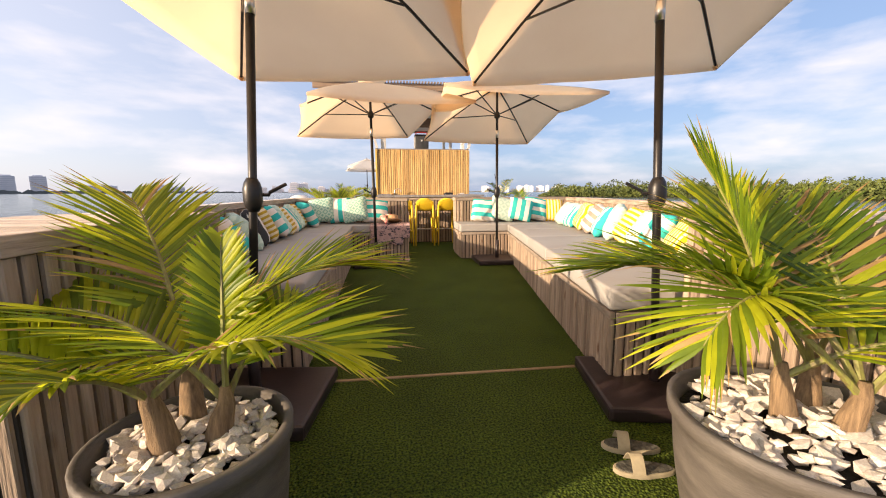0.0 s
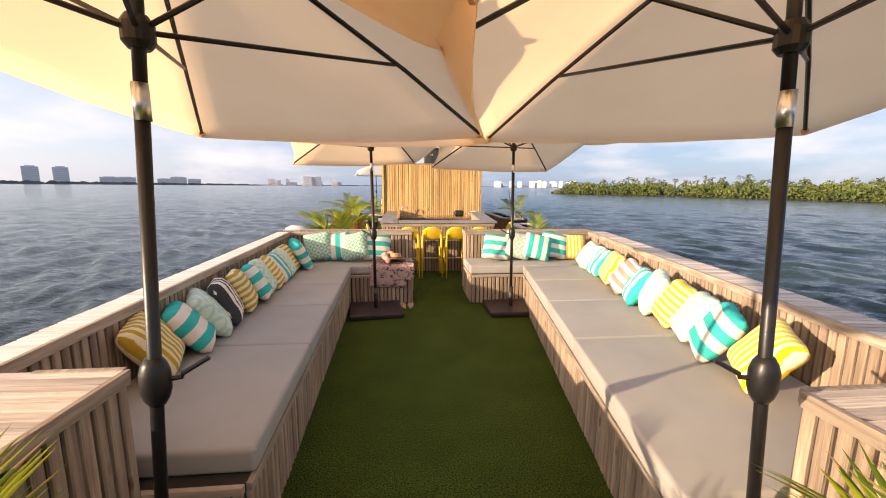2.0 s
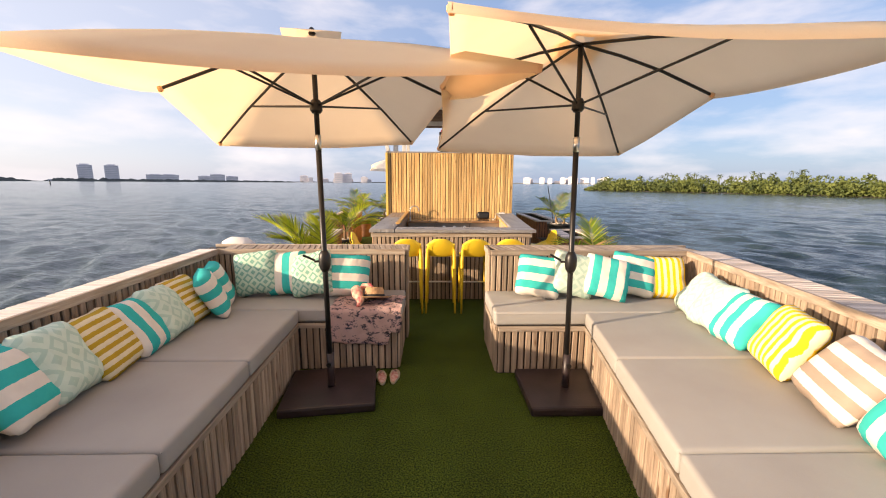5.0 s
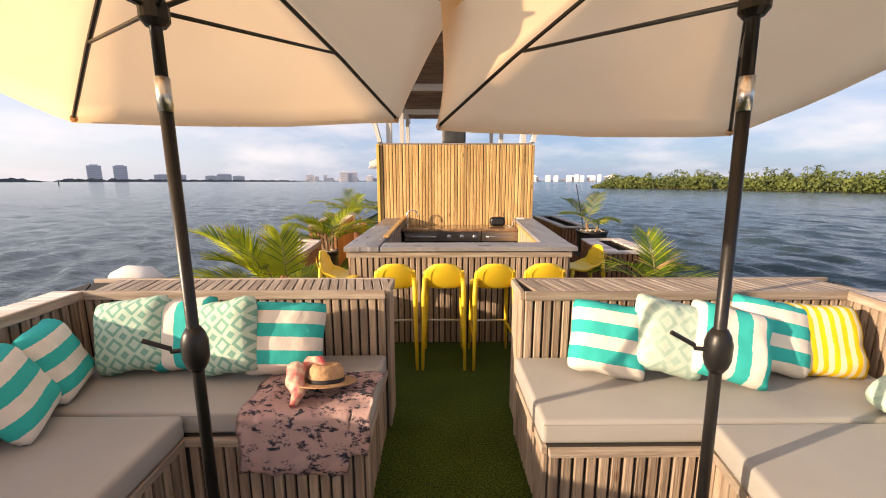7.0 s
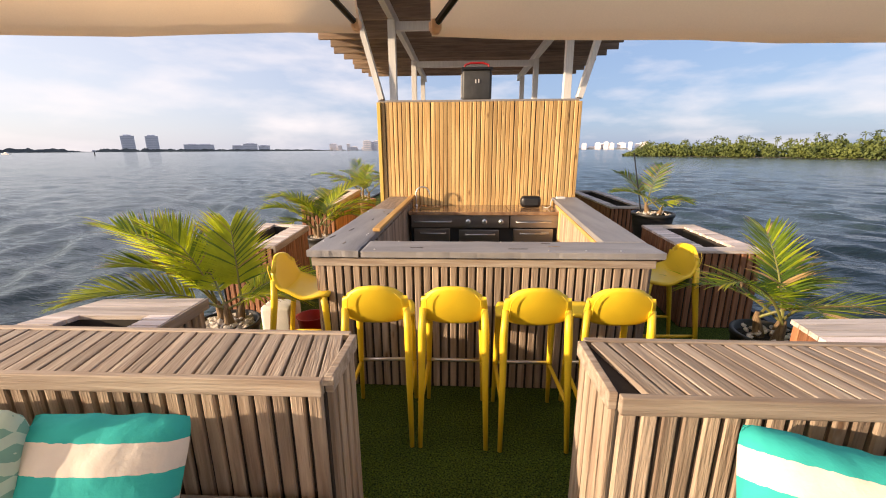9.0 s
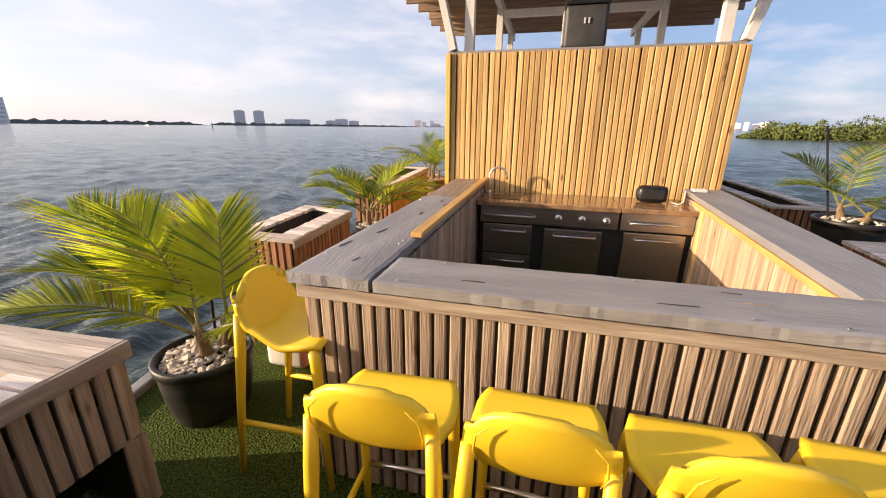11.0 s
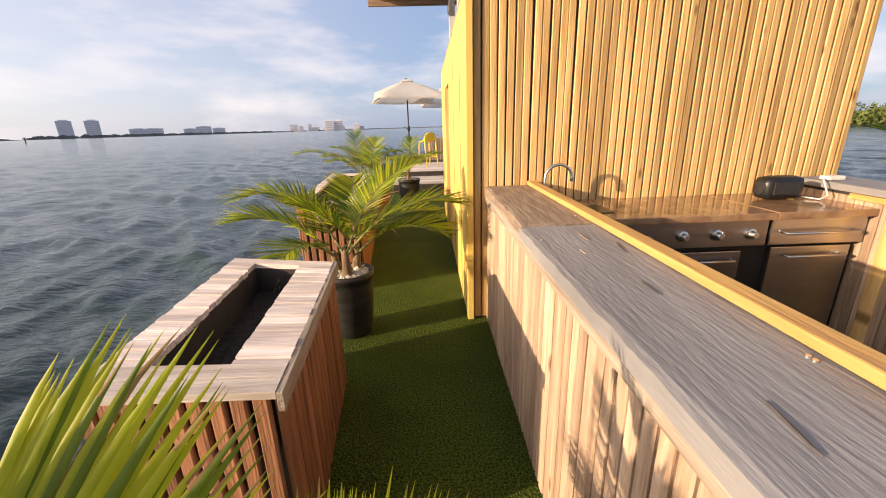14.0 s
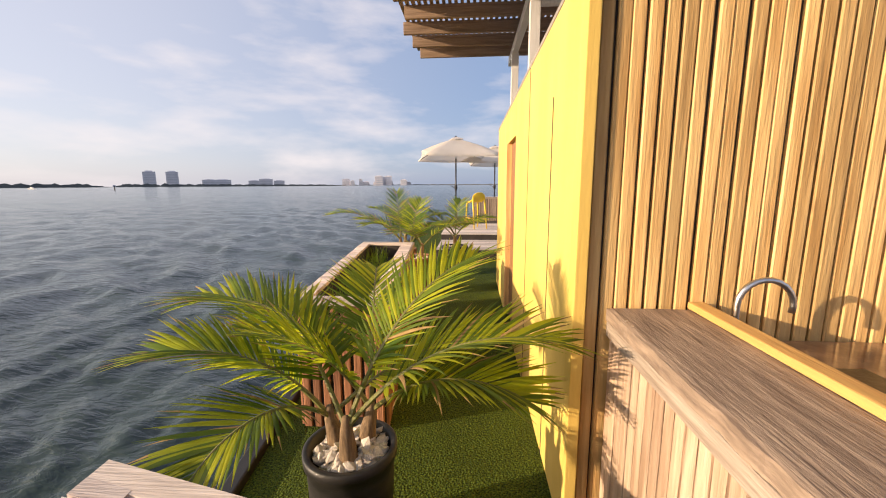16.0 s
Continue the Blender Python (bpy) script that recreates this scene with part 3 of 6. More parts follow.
# the left top boards have the sunlight in their paler colour
low_wall("wall_left", [LR0, LR1, LO1, LO0], RAIL_Z, [(LR0, LR1, SEAT_Z)], [(LR0, LR1, 0.175, 0)], "weathered slatted bench back along the deck edge", GREY_WOOD_Y, top_mat=PALE_RAIL)
low_wall("wall_right", [RR0, RO0, RO1, RR1], RAIL_Z, [(RR1, RR0, SEAT_Z)], [(RR0, RR1, -0.27, 0)], "sunlit weathered slatted bench back along the deck edge", GREY_WOOD_Y)
low_wall("wall_divider_left", [(-1.316, 7.774), (0.69, 7.774), (0.69, 8.07), (-1.5, 8.07)], RAIL_Z,
         [((-1.30, 7.77), (0.69, 7.77), SEAT_Z), ((0.69, 7.77), (0.69, 8.07), 0.012), ((0.69, 8.07), (-1.5, 8.07), 0.012)],
         [((-1.28, 7.75), (0.70, 7.75), 0.32, 12)], "weathered slatted divider wall behind the corner seat", GREY_WOOD_X, top_mat=GREY_WOOD_X)
low_wall("wall_divider_right", [(1.61, 7.72), (3.765, 7.72), (3.98, 8.05), (1.61, 8.05)], RAIL_Z,
         [((1.61, 7.72), (3.76, 7.72), SEAT_Z), ((1.61, 8.05), (1.61, 7.72), 0.012), ((3.96, 8.05), (1.61, 8.05), 0.012)],
         [((1.66, 7.70), (3.86, 7.70), 0.35, 12)], "weathered slatted divider wall behind the corner seat", GREY_WOOD_X, top_mat=GREY_WOOD_X)
# tall boxes beside the entrance
low_wall("wall_box_left", [(-0.59, 2.845), (-1.40, 2.845), (-1.40, 1.60), (-0.62, 1.60)], 1.03, [((-0.62, 1.60), (-0.59, 2.845), 0.012), ((-0.59, 2.845), (-0.94, 2.845), 0.012), ((-1.40, 1.60), (-0.62, 1.60), 0.012)],
         [((-0.60, 1.59), (-0.57, 2.86), 0.84, 0)], "slatted planter box with bleached board top", GREY_WOOD_Y)
low_wall("wall_box_right", [(2.07, 2.455), (2.07, -0.4), (3.1, -0.4), (3.2, 2.455)], 1.03, [((2.07, 2.455), (2.07, -0.4), 0.012), ((2.9, 2.455), (2.07, 2.455), 0.012)],
         [((2.05, -0.4), (2.05, 2.46), -1.05, 0)], "slatted planter box with bleached board top", GREY_WOOD_Y)


def pad(name, poly, z0, z1, label):
    """A boxed foam cushion with rounded, slightly sagging edges."""
    bm = prism(poly, z0, z1)
    bmesh.ops.bevel(bm, geom=bm.edges[:], offset=0.028, segments=4, affect="EDGES", profile=0.55)
    c = sum((Vector((*p, 0)) for p in poly), Vector()) / len(poly)
    root = part(name, bm, CUSHION, smooth=True)
    edge = bmesh.new()
    n = len(poly)
    pts = [Vector((*p, z1 - 0.020)) for p in poly]
    pts = [p + (Vector((c.x, c.y, p.z)) - p).normalized() * 0.012 for p in pts]
    for k in range(n):
        tube(edge, [pts[k], pts[(k + 1) % n]], 0.0045, 6)
    part("piping", edge, CUSHION, root)
    return tagged(root, label, "seat cushion", "seat cushions")


def seat_pads(name, f0, f1, b0, b1, cuts, label):
    def cut(p, q, y):
        return along(p, q, (y - p[1]) / (q[1] - p[1]))
    for ya, yb in zip(cuts, cuts[1:]):
        pad(name, [cut(f0, f1, ya + 0.004), cut(f0, f1, yb - 0.004), cut(b0, b1, yb - 0.004), cut(b0, b1, ya + 0.004)][::(1 if f0[0] < b0[0] else -1)], SEAT_Z + 0.002, CUSH_Z, label)


seat_pads("seat_cushion", (-0.13, 2.90), (-0.24, 7.06), (-1.11, 2.90), (-1.262, 7.06), [2.92, 4.16, 5.15, 6.03, 7.06], "taupe fabric bench cushion with piped seams")
seat_pads("seat_cushion", (1.63, 2.46), (2.37, 6.96), (2.93, 2.46), (3.62, 6.96), [2.47, 4.08, 5.11, 6.03, 6.96], "taupe fabric bench cushion with piped seams")
pad("seat_cushion", [(-1.265, 7.07), (0.69, 7.07), (0.69, 7.735), (-1.285, 7.735)], SEAT_Z + 0.002, CUSH_Z, "taupe fabric cushion on the short corner bench")
pad("seat_cushion", [(1.55, 6.97), (3.60, 6.97), (3.71, 7.685), (1.55, 7.685)], SEAT_Z + 0.002, CUSH_Z, "taupe fabric cushion on the short corner bench")

# ---- the bar, its kitchen and the screen behind it ----
bar = thing("bar_counter", (1.2, 9.4, 0), "U-shaped weathered slatted bar with grey timber top", "bar counter")
# solid cores, coloured near-black as the shade between the slats
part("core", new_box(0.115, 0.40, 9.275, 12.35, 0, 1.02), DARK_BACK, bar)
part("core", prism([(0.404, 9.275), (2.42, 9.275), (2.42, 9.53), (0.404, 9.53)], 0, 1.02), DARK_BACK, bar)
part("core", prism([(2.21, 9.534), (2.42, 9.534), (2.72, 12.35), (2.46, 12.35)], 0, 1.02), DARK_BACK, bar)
slat_row(bar, (0.115, 9.275), (2.42, 9.275), 0.012, 0.955, GREY_WOOD, 0.061, 0.046)
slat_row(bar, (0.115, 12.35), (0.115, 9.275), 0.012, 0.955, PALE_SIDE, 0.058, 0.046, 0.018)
slat_row(bar, (2.42, 9.275), (2.72, 12.35), 0.012, 0.955, GREY_WOOD, 0.061, 0.046)
slat_row(bar, (0.40, 9.56), (0.40, 12.30), 0.012, 1.0, GREY_WOOD, 0.061, 0.046)
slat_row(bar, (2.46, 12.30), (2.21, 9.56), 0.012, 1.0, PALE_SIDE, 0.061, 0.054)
part("fascia", new_box(0.085, 2.445, 9.246, 9.272, 0.952, 1.008, 0.004), GREY_WOOD_X, bar)
part("fascia", new_box(0.085, 0.112, 9.275, 12.35, 0.958, 1.018, 0.004), GREY_WOOD_Y, bar)
part("fascia", prism([(2.423, 9.275), (2.447, 9.275), (2.747, 12.35), (2.723, 12.35)], 0.958, 1.018, 0.004), GREY_WOOD_Y, bar)


def worn_board(x0, x1, y0, y1, z0, z1, long_y, seed):
    """A thick top plank with a gently cupped face and chipped edges."""
    r = random.Random(seed)
    bm = bmesh.new()
    nx, ny = (16, 90) if long_y else (90, 16)
    grid = []
    for i in range(nx + 1):
        row = []
        for j in range(ny + 1):
            x, y = x0 + (x1 - x0) * i / nx, y0 + (y1 - y0) * j / ny
            edge = i in (0, nx) or j in (0, ny)
            n = noise.noise((x * 5, y * 5, seed))
            chip = (0.012 * max(0, noise.noise((x * 9, y * 9, seed + 4))) + 0.005 * abs(noise.noise((x * 31, y * 31, seed)))) if edge else 0
            row.append(bm.verts.new((x + (chip if i == 0 else -chip if i == nx else 0), y + (chip if j == 0 else -chip if j == ny else 0), z1 + 0.0025 * n - (0.004 if edge else 0))))
        grid.append(row)
    for i in range(nx):
        for j in range(ny):
            bm.faces.new((grid[i][j], grid[i + 1][j], grid[i + 1][j + 1], grid[i][j + 1]))
    rim = [grid[i][0] for i in range(nx + 1)] + [grid[nx][j] for j in range(1, ny + 1)] + [grid[i][ny] for i in range(nx - 1, -1, -1)] + [grid[0][j] for j in range(ny - 1, 0, -1)]
    low = [bm.verts.new((v.co.x, v.co.y, z0)) for v in rim]
    for k in range(len(rim)):
        q = (k + 1) % len(rim)
        bm.faces.new((rim[q], rim[k], low[k], low[q]))
    bm.faces.new(low[::-1])
    return bm


part("top_board", worn_board(0.062, 0.425, 9.222, 11.15, 1.022, 1.072, True, 3), BAR_TOP, bar, "grey weathered plank with splits")
part("top_board", worn_board(0.078, 0.425, 11.154, 12.352, 1.022, 1.075, True, 5), material("brown worn plank", (0.36, 0.27, 0.20), 0.6, 0, 3.0, 0.2, 0.45, (14, 1.6, 14), (0.18, 0.13, 0.10), 0, 0.4, 10), bar, "browner weathered plank by the wall")
part("top_board", worn_board(0.437, 2.50, 9.222, 9.545, 1.022, 1.068, False, 8), BAR_TOP_X, bar, "grey weathered front plank")
part("top_board", prism([(2.19, 9.548), (2.50, 9.548), (2.775, 12.35), (2.43, 12.35)], 1.022, 1.068, 0.005), BAR_TOP, bar, "grey weathered plank")
part("edge_strip", new_box(0.392, 0.455, 9.83, 12.35, 1.077, 1.105, 0.006), PINE_Y, bar, "raw yellow pine strip")
r2 = random.Random(12)
for k in range(16):      # screw heads on the planks
    x, y = (r2.choice((0.10, 0.37)), r2.uniform(9.3, 12.2)) if k < 9 else (r2.uniform(0.5, 2.3), r2.choice((9.25, 9.5)))
    part("screw", lathe([(0.0055, 1.070), (0.005, 1.0745)], 8), CHROME, bar, at=pose(x, y, 0.002))

# splits and tears in the plank faces
for k in range(12):
    x, y, long_y = (r2.uniform(0.1, 0.36), r2.uniform(9.3, 11.0), True) if k < 8 else (r2.uniform(0.7, 2.2), r2.uniform(9.26, 9.5), False)
    l, w = r2.uniform(0.015, 0.06), r2.uniform(0.001, 0.0028)
    sp = prism([(-w, -l), (0, -l * 1.4), (w, -l * 0.3), (w * 0.6, l * 0.8), (0, l * 1.3), (-w * 0.8, l * 0.4)], 0, 0.0035)
    part("split", sp, material("torn grey fibre", (0.10, 0.085, 0.08), 0.9, 0, 12, 0.3, 0.3) if k % 3 else GREY_WOOD, bar, at=pose(x, y, 1.0725 if long_y else 1.0685, 0, 0, (0 if long_y else 90) + r2.uniform(-12, 12)))

part("corner_post", new_box(2.365, 2.425, 11.56, 11.64, 0.012, 1.0, 0.004), PINE, bar, "raw yellow pine post")
part("edge_strip", prism([(2.185, 9.60), (2.21, 9.60), (2.41, 11.90), (2.385, 11.90)], 0.985, 1.02, 0.004), PINE_Y, bar, "raw yellow pine strip")
kitchen = thing("outdoor_kitchen", (1.4, 12.0, 0), "stainless outdoor kitchen with grill knobs and long bar handles", "outdoor kitchen")
part("body", new_box(0.46, 2.39, 11.80, 12.35, 0.0, 0.905), material("black cabinet carcass", (0.012, 0.012, 0.012), 0.6), kitchen)
part("worktop", new_box(0.44, 1.76, 11.70, 12.352, 0.909, 0.952, 0.005), STONE, kitchen, "polished brown stone slab")
part("worktop", new_box(1.765, 2.40, 11.70, 12.352, 0.909, 0.955, 0.005), STONE, kitchen, "polished brown stone slab")
part("control_panel", new_box(0.47, 1.755, 11.745, 11.80, 0.735, 0.905, 0.006), STEEL_DARK, kitchen, "dark stainless control panel")
part("drawer_front", new_box(1.775, 2.385, 11.745, 11.80, 0.735, 0.905, 0.006), STEEL, kitchen, "stainless drawer front")
for x0, x1, z0, z1, mt in ((0.50, 0.98, 0.42, 0.715, STEEL_DARK), (0.50, 0.98, 0.12, 0.405, STEEL_DARK), (1.10, 1.63, 0.12, 0.70, STEEL_DARK), (1.82, 2.34, 0.12, 0.715, STEEL)):
    d = part("cabinet_door", new_box(x0, x1, 11.765, 11.80, z0, z1, 0.006), mt, kitchen)
    hb = tube(bmesh.new(), [(x0 + 0.09, 11.762, z1 - 0.055), (x0 + 0.09, 11.725, z1 - 0.055), (x1 - 0.06, 11.725, z1 - 0.055), (x1 - 0.06, 11.762, z1 - 0.055)], 0.008)
    part("handle", hb, CHROME, d, "bright steel bar handle", smooth=True)
for x0, x1 in ((0.51, 1.0), (1.85, 2.30)):
    hb = tube(bmesh.new(), [(x0, 11.742, 0.82), (x0, 11.70, 0.82), (x1, 11.70, 0.82), (x1, 11.742, 0.82)], 0.009)
    part("handle", hb, CHROME, kitchen, "bright steel bar handle", smooth=True)
for x in (1.22, 1.435, 1.65):
    part("knob", lathe([(0.034, 0), (0.034, 0.008), (0.024, 0.012), (0.021, 0.04), (0.017, 0.044)], 20), CHROME, kitchen, at=pose(x, 11.744, 0.815, 90))
part("sink", new_box(0.56, 0.84, 11.86, 12.10, 0.953, 0.957), material("dark sink bowl", (0.05, 0.045, 0.04), 0.3, 0.8), kitchen)
faucet = thing("faucet", (0.49, 12.21, 0.954), "curved chrome gooseneck tap at the small bar sink", "faucet")
fz = 0.954
part("spout", tube(bmesh.new(), [(0.485, 12.21, fz), (0.485, 12.21, fz + 0.10), (0.486, 12.21, fz + 0.16)] + [(0.58 - 0.095 * math.cos(a), 12.21, fz + 0.18 + 0.095 * math.sin(a)) for a in [i * math.pi * 1.08 / 12 for i in range(13)]], 0.011, 12), CHROME, faucet, smooth=True)
part("base", lathe([(0.024, 0), (0.024, 0.012), (0.015, 0.03)], 20), CHROME, faucet, at=pose(0.485, 12.21, fz))

speaker = thing("portable_speaker", (2.1, 12.12, 0.956), "black boxy portable speaker on the stone counter", "speaker")
part("body", new_box(1.95, 2.22, 12.03, 12.17, 0.958, 1.118, 0.052), BLACK_METAL, speaker, smooth=True)
part("grille", new_box(1.995, 2.175, 12.022, 12.034, 0.995, 1.080, 0.005), material("dark grille cloth", (0.03, 0.03, 0.032), 0.9, 0, 150, 0.3, 0.5), speaker)
part("end_cap", lathe([(0.001, 0), (0.045, 0.004), (0.05, 0.012)], 20), HULL, speaker, at=pose(1.943, 12.10, 1.038, 0, 90, 0))
cable = thing("power_cable", (2.33, 12.15, 0.956), "thin white cable and plug by the speaker", "cable")
part("cord", tube(bmesh.new(), [(2.25, 12.08, 0.97), (2.30, 12.0, 0.963), (2.33, 11.98, 0.99), (2.36, 12.06, 1.08), (2.42, 12.12, 1.079), (2.52, 12.16, 1.079), (2.47, 12.2, 1.079)], 0.005, 6), WHITE_FABRIC, cable)
part("plug", new_box(2.44, 2.56, 12.10, 12.18, 1.07, 1.10, 0.01), WHITE_FABRIC, cable)

screen = thing("wall_screen", (1.37, 12.4, 0), "upright yellow pine slat screen behind the bar", "wall", kind="structure")
part("backing", new_box(0.0, 2.72, 12.385, 12.43, 0, 2.36), DARK_BACK, screen)
slat_row(screen, (0.0, 12.385), (2.72, 12.385), 0.012, 2.375, PINE, 0.0575, 0.049, 0.020)
part("end_post", new_box(-0.052, -0.004, 12.335, 12.43, 0, 2.375, 0.004), YELLOW_WALL, screen, "yellow painted corner board")
part("end_post", new_box(2.723, 2.76, 12.358, 12.43, 0, 2.37, 0.004), PINE, screen)

hut = thing("wall_hut", (1.3, 14.5, 0), "yellow painted deckhouse with a narrow side door", "wall", kind="structure")
for name, y0, y1, z0, z1 in (("wall_panel", 12.434, 14.62, 0.0, 2.38), ("wall_panel", 15.45, 17.0, 0.0, 2.38), ("lintel", 14.624, 15.446, 2.02, 2.38)):
    part(name, new_box(-0.05, 0.03, y0, y1, z0, z1, 0.004), YELLOW_WALL, hut)
part("door", new_box(-0.005, 0.03, 14.63, 15.44, 0.01, 2.015, 0.004), material("brown stained door", (0.36, 0.17, 0.07), 0.5, 0, 2, 0.2, 0.2, UP), hut, "brown stained side door")
part("door_jamb", new_box(-0.062, -0.0, 15.41, 15.448, 0.0, 2.02, 0.003), PINE, hut)
part("panel_joint", new_box(-0.053, -0.049, 12.90, 12.908, 0.0, 2.0), DARK_BACK, hut)
part("panel_joint", new_box(-0.053, -0.049, 13.75, 13.756, 0.0, 2.37), DARK_BACK, hut)
part("side_wall", new_box(2.66, 2.74, 12.434, 17.0, 0.0, 2.38), YELLOW_WALL, hut)
part("back_wall", new_box(-0.046, 2.656, 17.004, 17.08, 0.0, 2.38), YELLOW_WALL, hut)
part("roof_deck", new_box(-0.05, 2.74, 12.434, 17.08, 2.384, 2.41), SHADE_NET, hut)

pergola = thing("pergola_roof", (1.3, 15.0, 2.4), "white posts and brown slatted pergola roof over the deckhouse", "pergola")
PZ = 3.45
for x in (0.16, 2.58):
    for y in (12.54, 15.1, 16.95):
        part("post", new_box(x - 0.05, x + 0.05, y - 0.05, y + 0.05, 2.412, PZ, 0.004), WHITE_PAINT, pergola)
    part("beam", new_box(x - 0.04, x + 0.04, 10.7, 17.6, PZ + 0.004, PZ + 0.13, 0.004), WHITE_PAINT, pergola)
    s = -1 if x < 1 else 1
    for y in (12.48,):
        part("brace", bar_between(bmesh.new(), (x + s * 0.16, y, 2.42), (x + s * 0.46, y, PZ + 0.12), 0.14, 0.07), WHITE_PAINT, pergola)
for y in (12.6, 15.1):
    part("cross_beam", new_box(0.215, 2.525, y - 0.04, y + 0.04, PZ - 0.12, PZ - 0.01, 0.004), WHITE_PAINT, pergola)
for k in range(15):
    y = 10.45 + k * 0.5
    inset = 0.05 * (k % 3)
    part("rafter", new_box(-1.40 + inset, 4.10 - inset, y, y + 0.05, PZ + 0.134, PZ + 0.29, 0.004), ROOF_WOOD, pergola)
lath = bmesh.new()
x = -1.36
while x < 4.02:
    box(lath, x, x + 0.038, 10.38, 17.62, PZ + 0.294, PZ + 0.334)
    x += 0.075
tagged(part("lath_roof", lath, ROOF_WOOD, pergola), kind="stuff")

cooler = thing("cooler_box", (1.33, 12.6, 2.41), "tall black cooler box with a red carry handle", "cooler")
part("body", new_box(1.13, 1.54, 12.5, 12.78, 2.412, 2.80, 0.035), material("dark grey moulded plastic", (0.06, 0.06, 0.06), 0.55), cooler, smooth=True)
part("lid", new_box(1.12, 1.55, 12.49, 12.79, 2.802, 2.84, 0.012), BLACK_METAL, cooler)
part("side_panel", new_box(1.11, 1.129, 12.54, 12.74, 2.45, 2.76, 0.006), material("pale grey plastic", (0.55, 0.53, 0.5), 0.5), cooler)
part("latch", new_box(1.31, 1.325, 12.488, 12.499, 2.63, 2.68), WHITE_PAINT, cooler)
part("latch", new_box(1.35, 1.365, 12.488, 12.499, 2.63, 2.68), WHITE_PAINT, cooler)
part("handle", tube(bmesh.new(), [(1.16, 12.64, 2.82), (1.17, 12.64, 2.89), (1.25, 12.64, 2.915), (1.42, 12.64, 2.915), (1.50, 12.64, 2.89), (1.51, 12.64, 2.82)], 0.014), RED_PLASTIC, cooler, "red carry handle")


# ---- umbrellas ----
def umbrella(base, centre, tilt, turn, group_label, crank=180, z_base=0.0, canvas=CANVAS, rise=0.19, mast=None):
    """A rectangular market umbrella, 2 x 2.9 m, with six ribs and struts, on a square base; the short middle ribs end higher."""
    a, b, peak = 1.01, 1.455, 0.545
    bx_, by_ = base
    root = thing("market_umbrella", (bx_, by_, z_base), group_label, "umbrella", "deck umbrellas")
    ax = Vector((tilt[0], tilt[1], 1)).normalized()
    e1 = Vector((0, 1, 0)).cross(ax).normalized()
    e2 = ax.cross(e1)
    c, s = math.cos(turn), math.sin(turn)
    e1, e2 = e1 * c + e2 * s, -e1 * s + e2 * c
    O = Vector(centre)
    crown = Vector((mast[0] - O.x, mast[1] - O.y, 0)) if mast else Vector((0, 0, 0))   # the crown sits over the pole, the rim hangs a little aside

    def P(x, y, z):
        return O + e1 * x + e2 * y + ax * z + crown * max(0.0, z / peak)
    tips = [(-a, -b), (a, -b), (a, 0), (a, b), (-a, b), (-a, 0)]
    ends = [rise if y == 0 else 0.0 for x, y in tips]
    n = 10
    bm = bmesh.new()
    # canopy panels: rows from the crown to the rim, scalloped between the rib tips
    per = [(tips[i], tips[(i + 1) % 6], ends[i], ends[(i + 1) % 6]) for i in range(6)]
    rows = []
    for j in range(n + 1):
        f = 0.07 + 0.93 * j / n
        row = []
        for p, q, zp, zq in per:
            m = 8
            for k in range(m):
                u = k / m
                sag = math.sin(math.pi * u)
                x, y = p[0] + (q[0] - p[0]) * u, p[1] + (q[1] - p[1]) * u
                z = peak * (1 - f) + (zp + (zq - zp) * u) * f + 0.035 * math.sin(math.pi * f) - 0.05 * sag * f * (0.4 + f) * 0.5
                w = 1 - 0.035 * sag * (f ** 3)
                row.append(bm.verts.new(P(x * f * w, y * f * w, z + 0.010 * noise.noise((x * 2 + bx_, y * 2, f * 3)) + 0.005 * math.sin(u * 25) * abs(noise.noise((x + by_, y, f * 2))) * f)))
        rows.append(row)
    m = len(rows[0])
    for r0, r1 in zip(rows, rows[1:]):
        for k in range(m):
            bm.faces.new((r0[k], r0[(k + 1) % m], r1[(k + 1) % m], r1[k]))
    # hem turned under
    hem = [bm.verts.new(v.co - ax * 0.035 + (O - v.co).normalized() * 0.006) for v in rows[-1]]
    for k in range(m):
        bm.faces.new((rows[-1][k], rows[-1][(k + 1) % m], hem[(k + 1) % m], hem[k]))
    part("canopy", bm, canvas, root, smooth=True)
    vent = bmesh.new()
    vr = []
    for f, z in ((0.0, peak + 0.05), (0.10, peak + 0.015), (0.19, peak - 0.035)):
        vr.append([vent.verts.new(P(p[0] * max(f, 0.004) * 1.0, p[1] * max(f, 0.004), z)) for p in tips])
    for r0, r1 in zip(vr, vr[1:]):
        for k in range(6):
            vent.faces.new((r0[k], r0[(k + 1) % 6], r1[(k + 1) % 6], r1[k]))
    part("vent_cap", vent, canvas, root)
    top = P(0, 0, peak - 0.03)
    foot = Vector((bx_, by_, z_base + 0.06))
    hub = foot.lerp(top, (O.z + 0.085 - foot.z) / (top.z - foot.z))
    for (x, y), ze in zip(tips, ends):
        rib = part("rib", tube(bmesh.new(), [P(x * f, y * f, (peak - 0.02) * (1 - f) + ze * f + 0.035 * math.sin(math.pi * f) - 0.018) for f in (0.01, 0.3, 0.6, 0.985)], 0.011, 6), BLACK_METAL, root)
        f = 0.56
        part("strut", tube(bmesh.new(), [hub, P(x * f, y * f, (peak - 0.02) * (1 - f) + ze * f + 0.005)], 0.0085, 6), BLACK_METAL, rib)
        tip = Matrix.Translation(P(x * 0.985, y * 0.985, ze - 0.012))
        part("tip_pocket", lathe([(0.012, -0.02), (0.02, -0.008), (0.02, 0.010), (0.01, 0.02)], 8), canvas, rib, at=tip)
